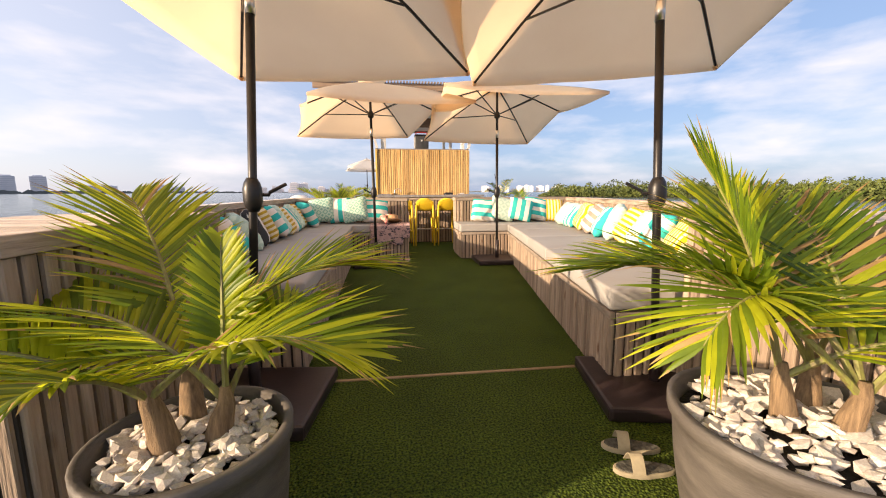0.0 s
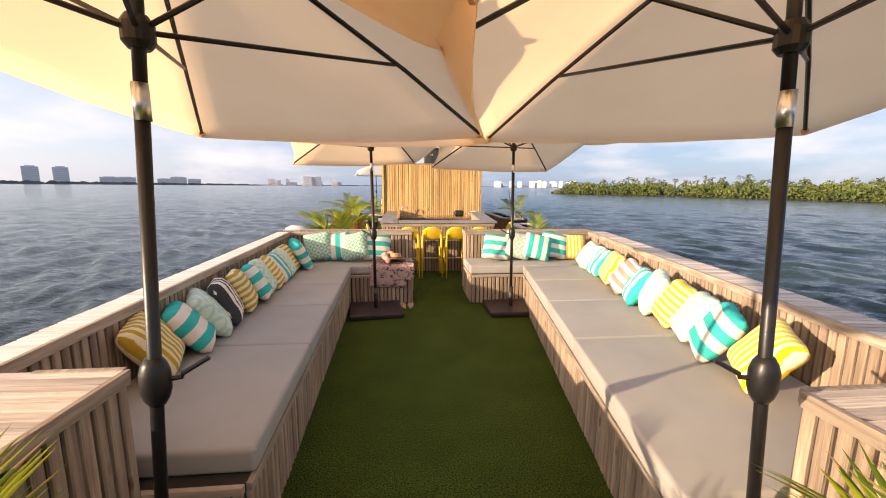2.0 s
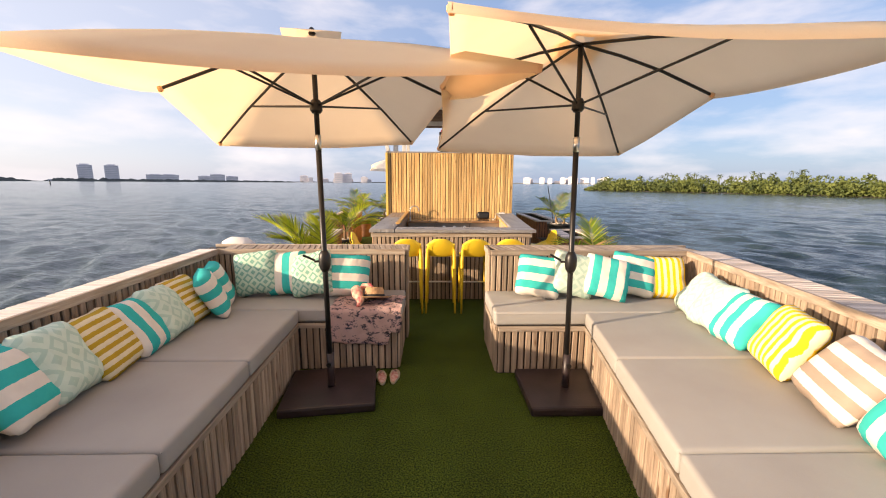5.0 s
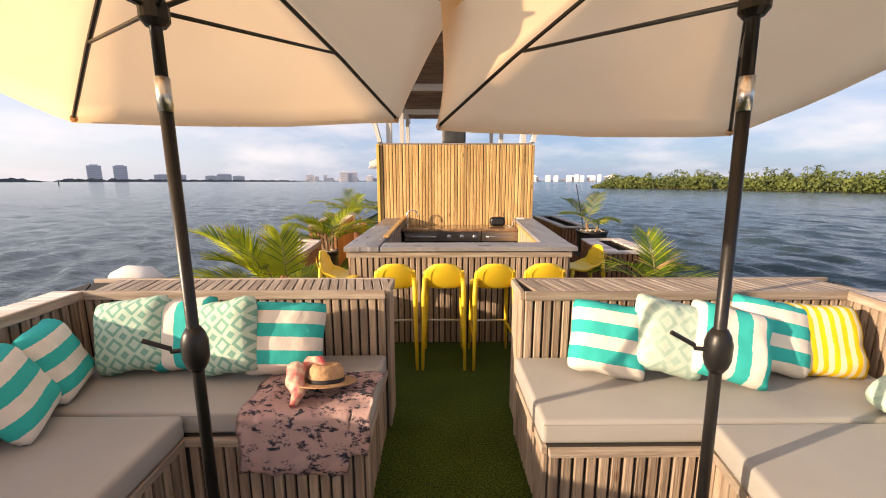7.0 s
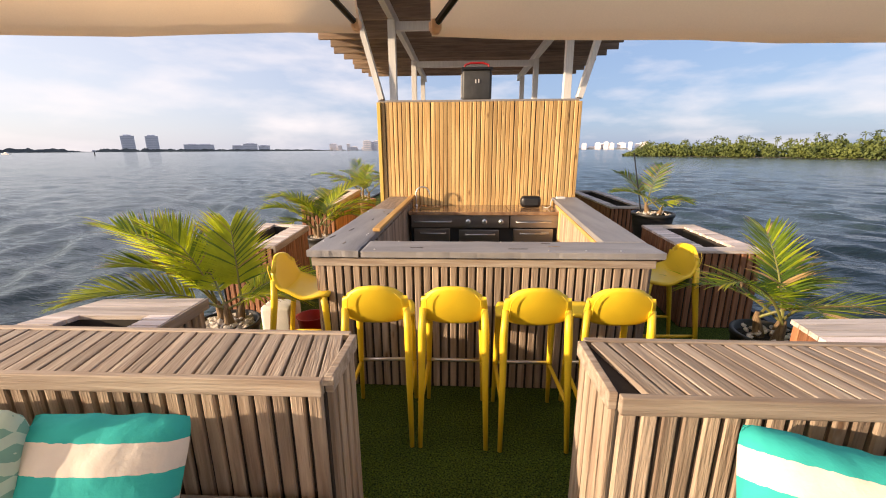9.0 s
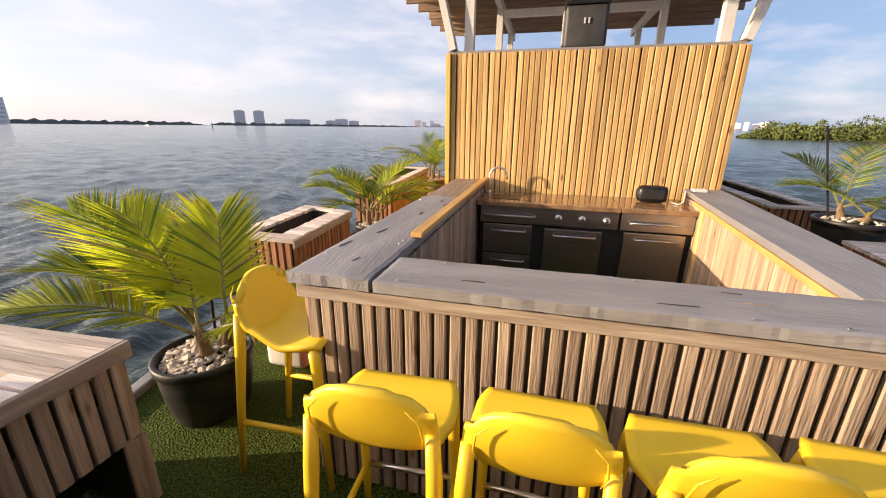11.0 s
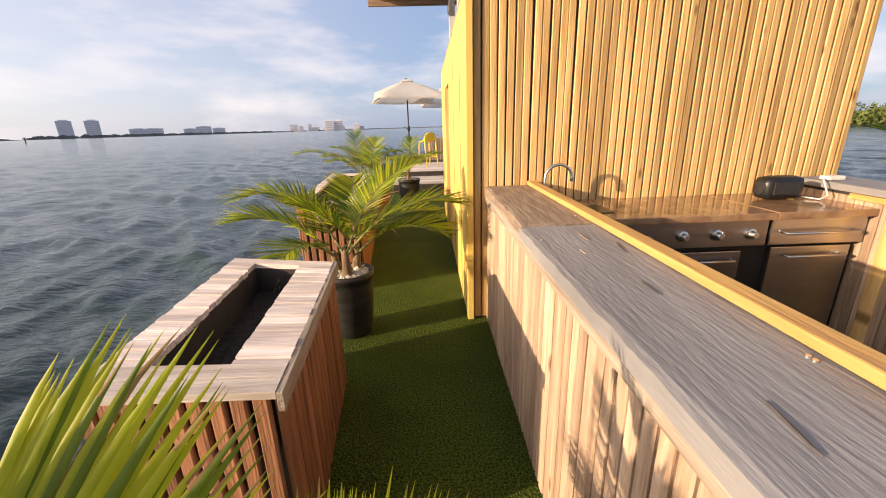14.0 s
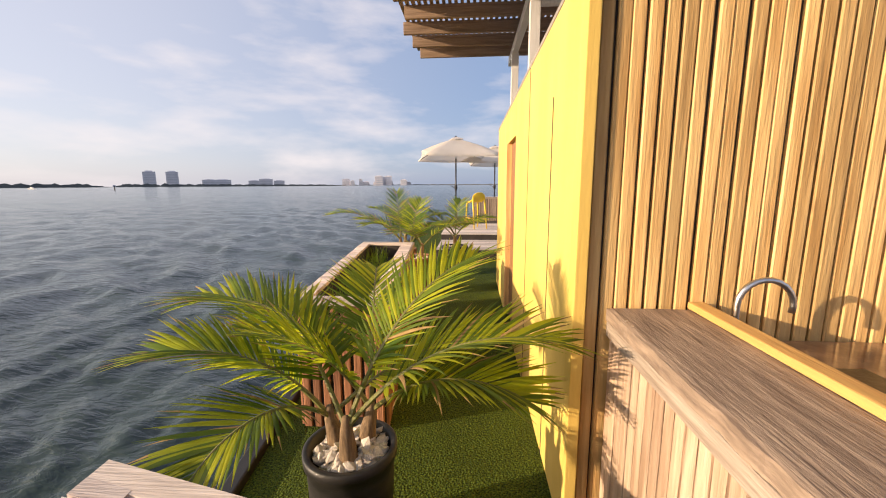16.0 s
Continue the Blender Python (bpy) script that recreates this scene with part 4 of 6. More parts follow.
    part("finial", lathe([(0.02, 0), (0.03, 0.02), (0.012, 0.05)], 12), BLACK_METAL, root, at=Matrix.Translation(P(0, 0, peak + 0.03)))
    part("hub", lathe([(0.03, -0.05), (0.045, -0.03), (0.045, 0.02), (0.03, 0.045)], 16), BLACK_METAL, root, at=Matrix.Translation(hub))
    ring = foot.lerp(top, 1.96 / (top.z - foot.z))
    crank_at = foot.lerp(top, 1.065 / (top.z - foot.z))
    part("pole", tube(bmesh.new(), [foot, ring], 0.021, 16), BLACK_METAL, root, smooth=True)
    part("upper_pole", tube(bmesh.new(), [ring, top], 0.019, 16), BLACK_METAL, root, smooth=True)
    part("collar", lathe([(0.0235, -0.05), (0.0235, 0.06)], 16), CHROME, root, "bright steel tilt collar", at=Matrix.Translation(ring), smooth=True)
    crank_box = part("crank_box", lathe([(0.024, -0.085), (0.038, -0.06), (0.046, -0.03), (0.046, 0.03), (0.038, 0.06), (0.024, 0.085)], 16), BLACK_METAL, root, at=Matrix.Translation(crank_at), smooth=True)
    ca = math.radians(crank)
    d = Vector((math.cos(ca), math.sin(ca), 0))
    q = crank_at
    part("crank_handle", tube(bmesh.new(), [q + d * 0.04, q + d * 0.075, q + d * 0.078 + Vector((0, 0, 0.012)), q + d * 0.16 + Vector((0, 0, 0.055))], 0.009, 8), BLACK_METAL if crank != 90 else CHROME, crank_box)
    part("stand_tube", tube(bmesh.new(), [foot - Vector((0, 0, 0.03)), foot + Vector((0, 0, 0.30))], 0.030, 16), BASE_BLACK, root, smooth=True)
    part("knob", lathe([(0.012, 0), (0.02, 0.015), (0.02, 0.03)], 10), BLACK_METAL, root, at=pose(bx_, by_, z_base + 0.28) @ pose(0, -0.03, 0, 90))
    bb = new_box(-0.36, 0.36, -0.32, 0.32, 0.0, 0.075, 0.02)
    part("base_plate", bb, BASE_BLACK, root, at=pose(bx_, by_, z_base + 0.002, 0, 0, math.degrees(turn) * 0.5), smooth=False)
    return root


umbrella((0.15, 6.62), (0.14, 6.634, 2.20), (-0.043, 0.012), 0.26, "cream canvas market umbrella on a square black base", 200)
umbrella((2.088, 6.58), (2.045, 6.562, 2.225), (0.017, 0.088), 0.0, "cream canvas market umbrella tilted slightly forward", 165)
umbrella((-0.33, 2.53), (-0.22, 2.66, 2.14), (0.01, 0.0), -0.22, "cream canvas market umbrella beside the entrance palm", 20, mast=(-0.20, 2.55))
umbrella((1.87, 2.38), (1.61, 2.54, 2.15), (0.0, 0.0), -0.37, "cream canvas market umbrella beside the sandals", 165, mast=(1.715, 2.38))


# ---- planters along the deck edge ----
def planter(name, quad, z1, hole, label, mat=RED_WOOD, open_foot=0.0):
    """A slatted planter box over a quad (near-left, near-right, far-right, far-left) with a boarded rim round a sunk trough. hole: rim widths."""
    a, b, c, d = [Vector(p) for p in quad]
    root = thing(name, (a.x, a.y, 0), label, "planter", "deck planters")

    def at(u, v):
        return (a * (1 - u) + b * u) * (1 - v) + (d * (1 - u) + c * u) * v
    part("core", prism([at(0.03, 0.02)[:], at(0.97, 0.02)[:], at(0.97, 0.98)[:], at(0.03, 0.98)[:]], open_foot, z1 - 0.22), DARK_BACK, root)
    if open_foot:
        for u, v in ((0.06, 0.04), (0.94, 0.04), (0.94, 0.96), (0.06, 0.96)):
            p = at(u, v)
            part("leg", new_box(p.x - 0.03, p.x + 0.03, p.y - 0.03, p.y + 0.03, 0, open_foot), mat, root)
    h0, h1, h2, h3 = hole
    # inner walls of the trough
    for (u0, v0), (u1, v1) in (((h0, h1), (h2, h1)), ((h2, h1), (h2, h3)), ((h2, h3), (h0, h3)), ((h0, h3), (h0, h1))):
        p, q = at(u0, v0), at(u1, v1)
        o = Vector(((q - p).y, -(q - p).x)).normalized() * 0.02
        part("lining", prism([p[:], q[:], (q + o)[:], (p + o)[:]], z1 - 0.22, z1 - 0.03), DARK_BACK, root)
    part("soil", prism([at(h0, h1)[:], at(h2, h1)[:], at(h2, h3)[:], at(h0, h3)[:]], z1 - 0.218, z1 - 0.17), SOIL, root)
    slat_row(root, at(0.03, 0.02), at(0.97, 0.02), open_foot + 0.012, z1 - 0.03, mat, 0.062, 0.048)
    slat_row(root, at(0.97, 0.02), at(0.97, 0.98), open_foot + 0.012, z1 - 0.03, mat, 0.062, 0.048)
    slat_row(root, at(0.97, 0.98), at(0.03, 0.98), open_foot + 0.012, z1 - 0.03, mat, 0.062, 0.048)
    slat_row(root, at(0.03, 0.98), at(0.03, 0.02), open_foot + 0.012, z1 - 0.03, mat, 0.062, 0.048)
    zt = z1 - 0.026
    for u0, u1, v0, v1 in ((0, h0, 0, 1), (h2, 1, 0, 1)):          # short boards on the long sides
        n = max(3, int((d - a).length * (v1 - v0) / 0.066))
        for i in range(n):
            va, vb = v0 + (v1 - v0) * i / n, v0 + (v1 - v0) * (i + 0.86 + rng.uniform(-0.03, 0.03)) / n
            if vb <= h1 + 0.01 or va >= h3 - 0.01:
                continue
            dz = rng.uniform(-0.003, 0.003)
            part("rim_board", prism([at(u0, va)[:], at(u1, va)[:], at(u1, vb)[:], at(u0, vb)[:]], zt + dz, z1 + dz), RIM_WOOD, root)
    for v0, v1 in ((0, h1), (h3, 1)):                                # long boards across the ends
        n = max(1, int((d - a).length * (v1 - v0) / 0.062))
        for i in range(n):
            va, vb = v0 + (v1 - v0) * i / n, v0 + (v1 - v0) * (i + 0.92) / n
            part("rim_board", prism([at(0, va)[:], at(1, va)[:], at(1, vb)[:], at(0, vb)[:]], zt, z1), SILVER_X, root)
    p, q = at(1, 0), at(1, 1)
    part("edge_rail", prism([(p.x, p.y), (p.x + 0.022, p.y), (q.x + 0.022, q.y), q[:]], z1 - 0.07, z1 - 0.002, 0.003), GREY_WOOD_Y, root)
    return root


P0 = planter("planter_box", [(-1.52, 8.105), (-0.52, 8.105), (-0.53, 8.97), (-1.17, 8.93)], 0.81, (0.25, 0.12, 0.8, 0.68), "weathered slatted planter box with an open locker below", GREY_WOOD, 0.36)
part("locker_wall", new_box(-1.45, -0.56, 8.16, 8.48, 0.01, 0.356), DARK_BACK, P0)
slat_row(P0, (-0.56, 8.16), (-0.56, 8.48), 0.012, 0.37, GREY_WOOD, 0.062, 0.048)
slat_row(P0, (-1.45, 8.16), (-0.56, 8.16), 0.012, 0.37, GREY_WOOD, 0.062, 0.048)
slat_row(P0, (-0.55, 8.83), (-0.55, 8.95), 0.012, 0.37, GREY_WOOD, 0.062, 0.048)
part("locker_end", new_box(-1.17, -0.56, 8.89, 8.925, 0.01, 0.356), DARK_BACK, P0)
slat_row(P0, (-0.56, 8.95), (-1.17, 8.93), 0.012, 0.37, GREY_WOOD, 0.062, 0.048)
part("locker_back", new_box(-1.22, -1.18, 8.484, 8.92, 0.01, 0.356), DARK_BACK, P0)
tank = thing("gas_bottle", (-0.62, 8.74, 0), "small dark bottle with a yellow label in the open locker", "bottle")
part("bottle", lathe([(0.03, 0), (0.045, 0.01), (0.045, 0.16), (0.03, 0.19), (0.015, 0.20), (0.015, 0.23)], 18), POT_BLACK, tank, at=pose(-0.62, 8.74, 0.001), smooth=True)
part("label_band", lathe([(0.0462, 0.05), (0.0462, 0.12)], 18), YELLOW_PLASTIC, tank, at=pose(-0.62, 8.74, 0.001), smooth=True)
planter("planter_box", [(-1.41, 10.46), (-0.79, 10.45), (-0.885, 11.60), (-1.50, 11.74)], 0.79, (0.26, 0.13, 0.70, 0.93), "reddish slatted planter box with bleached board rim", RED_WOOD, 0.0)
planter("planter_box", [(-1.56, 13.02), (-0.98, 13.02), (-1.18, 15.50), (-1.80, 15.52)], 0.87, (0.16, 0.05, 0.80, 0.95), "long reddish planter box with grass inside", RED_WOOD)
planter("planter_box", [(2.90, 8.09), (3.85, 8.09), (3.85, 8.85), (3.00, 8.80)], 0.80, (0.45, 0.2, 0.8, 0.7), "weathered planter box behind the divider", RED_WOOD)
planter("planter_box", [(3.30, 10.35), (4.00, 10.35), (4.08, 11.70), (3.42, 11.66)], 0.80, (0.3, 0.12, 0.72, 0.9), "dark reddish planter box along the deck edge", RED_WOOD)
planter("planter_box", [(3.50, 12.95), (4.12, 12.95), (4.15, 15.6), (3.55, 15.6)], 0.84, (0.25, 0.06, 0.75, 0.94), "dark reddish planter box along the deck edge", RED_WOOD)
stand = thing("plant_stand", (3.85, 12.3, 0), "low dark timber stand under a palm pot", "stand")
part("body", new_box(3.48, 4.16, 11.85, 12.8, 0, 0.46, 0.01), DARK_BACK, stand)
slat_row(stand, (3.48, 12.8), (3.48, 11.85), 0.012, 0.45, RED_WOOD)
slat_row(stand, (3.48, 11.85), (4.16, 11.85), 0.012, 0.45, RED_WOOD)


# ---- pots, pebbles and palms ----
def pebble_meshes():
    out = []
    for s in range(5):
        bm = bmesh.new()
        bmesh.ops.create_icosphere(bm, subdivisions=1, radius=1)
        for v in bm.verts:
            v.co *= 0.86 + 0.55 * noise.noise(v.co * 1.6 + Vector((s * 5, 0, 0)))
            v.co.z *= 0.55
        out.append(mesh_of(bm, PEBBLE, False, "pebble"))
    return out


PEBBLES = pebble_meshes()


def pot(x, y, z, r_top, r_bot, h, mat, label, pebbles=70, size=0.026, name="plant_pot"):
    root = thing(name, (x, y, z), label, "plant pot", "palm pots")
    at = pose(x, y, z + 0.001)
    prof = [(r_bot, 0), (r_bot + 0.005, 0.01)]
    prof += [(r_bot + (r_top - r_bot) * t + 0.012 * math.sin(math.pi * t), h * t) for t in (0.2, 0.4, 0.6, 0.8)]
    prof += [(r_top, h - 0.05), (r_top + 0.012, h - 0.045), (r_top + 0.014, h - 0.004), (r_top + 0.006, h), (r_top - 0.012, h - 0.002), (r_top - 0.02, h - 0.09)]
    part("body", lathe(prof, 40), mat, root, at=at, smooth=True)
    part("soil", lathe([(0.001, h - 0.045), (r_top * 0.6, h - 0.052), (r_top - 0.022, h - 0.065)], 28), SOIL, root, at=at)
    r = random.Random(int(x * 100 + y * 7))
    for k in range(pebbles):
        rad, a = (r_top - 0.038) * math.sqrt(r.random()), r.uniform(0, 6.283)
        s = size * r.uniform(0.7, 1.35)
        m = pose(x + rad * math.cos(a), y + rad * math.sin(a), z + h - 0.045 + r.uniform(0, 0.028) + 0.03 * (1 - rad / r_top), r.uniform(-35, 35), r.uniform(-35, 35), r.uniform(0, 360))
        part("pebble", PEBBLES[k % 5], PEBBLE, root, at=m @ Matrix.Diagonal((s * r.uniform(1, 1.5), s, s, 1)))
    return root


def frond_mesh(base, az, el, length, droop, leaf, n, seed, dry=0.0, yellow=0.3, start=0.24, width=0.0080):
    """A feathered palm frond: an arching stalk with two rows of folded, drooping leaflets."""
    r = random.Random(seed)
    bm = bmesh.new()
    steps = 22
    p = Vector(base)
    a = math.radians(az)
    pts = [p.copy()]
    for i in range(steps):
        s = (i + 0.5) / steps
        e = math.radians(el - droop * s ** 1.4)
        a2 = a + 0.12 * math.sin(seed) * s
        p = p + Vector((math.cos(a2) * math.cos(e), math.sin(a2) * math.cos(e), math.sin(e))) * (length / steps)
        pts.append(p.copy())
    tube(bm, pts, [0.010 * (1 - 0.85 * i / steps) + 0.0012 for i in range(steps + 1)], 6)
    for f in bm.faces:
        f.material_index = 3
    for side in (1, -1):
        for k in range(n):
            s = start + (1 - start) * (k + 0.5 + r.uniform(-0.25, 0.25)) / n
            i = min(int(s * steps), steps - 1)
            q = pts[i].lerp(pts[i + 1], s * steps - i)
            t = (pts[i + 1] - pts[i]).normalized()
            sd = t.cross(Vector((0, 0, 1)))
            sd = (sd.normalized() if sd.length > 0.05 else Vector((-math.sin(a), math.cos(a), 0))) * side
            up = sd.cross(t).normalized() * side
            if up.z < 0:
                up = -up
            u = (s - start) / (1 - start)
            ll = leaf * (0.45 + 0.75 * math.sin(math.pi * min(1, u * 0.8 + 0.12)) ** 0.8) * r.uniform(0.88, 1.1) * (1 if u < 0.9 else 0.75)
            fwd = 0.45 + 0.75 * u
            d = (t * fwd + sd * (1.05 - 0.45 * u) + up * (0.22 + r.uniform(-0.08, 0.10))).normalized()
            wv = (t - d * t.dot(d)).normalized()
            wmax = width * r.uniform(0.8, 1.15)
            nn = 4
            prev = None
            cur = q.copy()
            mat = 1 if r.random() < yellow else 0
            if r.random() < dry:
                mat = 2
            dr = r.uniform(0.12, 0.38) * (1.6 if mat == 2 else 1)
            for j in range(nn + 1):
                f = j / nn
                w = wmax * (0.35, 1.0, 0.95, 0.6, 0.02)[j]
                row = (bm.verts.new(cur - wv * w), bm.verts.new(cur + up * w * 0.45), bm.verts.new(cur + wv * w))
                if prev:
                    for x0, x1 in ((0, 1), (1, 2)):
                        fc = bm.faces.new((prev[x0], prev[x1], row[x1], row[x0]))
                        fc.material_index = 2 if (j == nn and r.random() < 0.12 + dry) else mat
                        fc.smooth = True
                prev = row
                d = (d - Vector((0, 0, 1)) * dr * 0.26 * (0.4 + f)).normalized()
                cur = cur + d * ll / nn
    return bm


def palm(x, y, z, fronds, label, trunk_h=0.16, seed=1, stems=3, leaf=0.30, n=24, dry=0.05, yellow=0.3, stake=False):
    root = thing("potted_palm", (x, y, z), label, "palm", "palms")
    r = random.Random(seed)
    crowns = []
    for k in range(stems):
        a = 2 * math.pi * k / stems + seed
        bx0, by0 = x + 0.07 * math.cos(a), y + 0.07 * math.sin(a)
        tx, ty, tz = bx0 + 0.03 * math.cos(a), by0 + 0.03 * math.sin(a), z + trunk_h * r.uniform(0.8, 1.25)
        part("trunk", tube(bmesh.new(), [(bx0, by0, z - 0.05), (bx0, by0, z + 0.02), ((bx0 + tx) / 2, (by0 + ty) / 2, (z + tz) / 2 + 0.02), (tx, ty, tz), (tx, ty, tz + 0.05)], [0.034, 0.040, 0.032, 0.024, 0.014], 9), TRUNK, root, smooth=True)
        crowns.append((tx, ty, tz))
    for k, (az, el, length, droop, *slim) in enumerate(fronds):
        c = crowns[k % stems]
        bm = frond_mesh(c, az, el, length, droop, leaf * (0.75 + 0.3 * length) * (slim[0] if slim else 1.0), n, seed * 31 + k, dry * (1 if k % 3 else 3), yellow)
        part("frond", bm, [LEAF, LEAF_YELLOW, LEAF_DRY, STEM], root)
    if stake:
        part("stake", tube(bmesh.new(), [(x - 0.09, y + 0.12, z - 0.05), (x - 0.23, y + 0.30, z + 0.88)], 0.009, 8), BLACK_METAL, root, "thin black support stake")
    return root


pot(-0.165, 1.585, 0, 0.255, 0.21, 0.46, POT_BARREL, "large grey-brown barrel pot filled with white pebbles", 300, 0.023)
palm(-0.165, 1.585, 0.42, [(14, 56, 0.68, 72), (344, 44, 0.60, 66), (88, 86, 0.46, 8, 0.45), (128, 60, 0.74, 36), (190, 40, 0.66, 62), (172, 52, 0.74, 78), (226, 36, 0.44, 50, 0.8), (262, 50, 0.40, 60, 0.8), (60, 60, 0.42, 70, 0.8)],
     "potted palm with bright yellow-green feathered fronds beside the entrance", 0.15, 2, 3, 0.29, 46, 0.02, 0.55)
pot(1.62, 1.40, 0, 0.34, 0.27, 0.47, POT_BARREL, "large grey-brown barrel pot filled with white pebbles", 300, 0.027)
palm(1.65, 1.40, 0.40, [(156, 52, 0.86, 70), (200, 68, 0.72, 125), (138, 78, 0.72, 22, 0.8), (62, 64, 0.74, 45), (22, 44, 0.80, 60), (330, 40, 0.60, 60), (100, 62, 0.82, 62), (168, 62, 0.75, 85), (84, 74, 0.64, 40), (345, 60, 0.62, 85)],
     "tall potted palm with green and partly dry fronds", 0.16, 5, 3, 0.28, 40, 0.04, 0.28)
pot(-0.79, 9.53, 0, 0.25, 0.20, 0.38, POT_BLACK, "black plastic pot full of white pebbles beside the bar", 300, 0.021)
palm(-0.77, 9.57, 0.34, [(188, 64, 0.98, 46), (205, 34, 0.95, 50), (120, 80, 0.66, 22), (24, 26, 0.62, 50), (4, 30, 0.60, 50), (42, 40, 0.58, 70), (222, 64, 0.72, 58), (140, 50, 0.70, 60), (60, 34, 0.50, 60), (168, 72, 0.8, 40)],
     "leafy yellow-green potted palm beside the yellow stool", 0.16, 3, 3, 0.33, 54, 0.03, 0.8, True)
pot(-0.96, 12.24, 0, 0.18, 0.14, 0.50, POT_BLACK, "dark pot with pebbles between two planters", 170, 0.024)
palm(-0.96, 12.24, 0.46, [(172, 60, 1.05, 82), (200, 58, 0.74, 70), (4, 52, 0.92, 66), (340, 44, 0.74, 66), (242, 46, 0.72, 105), (40, 66, 0.95, 60), (100, 62, 0.85, 60), (22, 40, 0.85, 50), (140, 50, 0.85, 60), (215, 66, 0.62, 50)],
     "bushy potted palm arching over the walkway", 0.16, 7, 3, 0.27, 44, 0.02, 0.45)
pot(-1.25, 16.3, 0, 0.24, 0.18, 0.55, TERRACOTTA, "terracotta pot behind the long planter", 20)
palm(-1.25, 16.3, 0.5, [(170, 50, 0.9, 60), (20, 48, 0.8, 60), (80, 70, 0.8, 40), (250, 46, 0.8, 60), (310, 50, 0.8, 60), (130, 56, 0.8, 60)], "green potted palm on the far walkway", 0.2, 9, 2, 0.27, 28)
pot(-1.62, 17.3, 0, 0.22, 0.17, 0.5, TERRACOTTA, "terracotta pot at the deck edge", 20)
palm(-1.62, 17.3, 0.45, [(186, 46, 1.3, 62), (150, 58, 0.9, 60), (70, 66, 0.9, 50), (10, 54, 0.8, 60), (230, 52, 0.8, 70), (300, 56, 0.7, 60), (110, 74, 0.9, 30)], "bushy potted palm reaching out over the deck edge", 0.2, 17, 2, 0.27, 28)
pot(-0.75, 17.6, 0, 0.22, 0.17, 0.5, POT_BLACK, "dark pot on the far walkway", 20)
palm(-0.75, 17.6, 0.45, [(170, 50, 0.9, 60), (20, 48, 0.8, 60), (80, 70, 0.8, 40), (250, 46, 0.8, 60), (310, 50, 0.8, 60), (200, 60, 0.9, 60)], "green potted palm on the far walkway", 0.2, 11, 2, 0.27, 28)
pot(3.45, 9.45, 0, 0.24, 0.19, 0.4, POT_BLACK, "black pot behind the divider", 30)
palm(3.45, 9.45, 0.34, [(170, 44, 0.8, 60), (20, 40, 0.8, 60), (85, 72, 0.75, 30), (250, 46, 0.8, 60), (310, 40, 0.9, 60), (200, 60, 0.8, 70), (50, 50, .8, 50)], "low green potted palm behind the divider", 0.14, 13, 3, 0.26, 30)
pot(3.85, 12.3, 0.46, 0.27, 0.20, 0.40, POT_BLACK, "round black pot on a low stand", 40)
palm(3.85, 12.3, 0.80, [(50, 58, 0.85, 40), (160, 46, 0.7, 60), (320, 34, 0.55, 60), (250, 40, 0.6, 60), (120, 60, 0.7, 50)], "small palm with a few green fronds", 0.12, 15, 2, 0.24, 28, stake=True)

grass = bmesh.new()
gr = random.Random(4)
for k in range(420):
    v = gr.random()
    x, y = -1.42 - 0.2 * v + gr.uniform(-0.16, 0.18), 13.25 + 2.1 * v
    h, a = gr.uniform(0.08, 0.22), gr.uniform(0, 6.28)
    dx, dy = 0.06 * math.cos(a), 0.06 * math.sin(a)
    q = [grass.verts.new(c) for c in ((x - dy * 0.08, y + dx * 0.08, 0.69), (x + dy * 0.08, y - dx * 0.08, 0.69), (x + dx, y + dy, 0.69 + h))]
    grass.faces.new(q)
tagged(part("grass", grass, LEAF), "tufts of green grass in the long planter", "grass", kind="stuff")


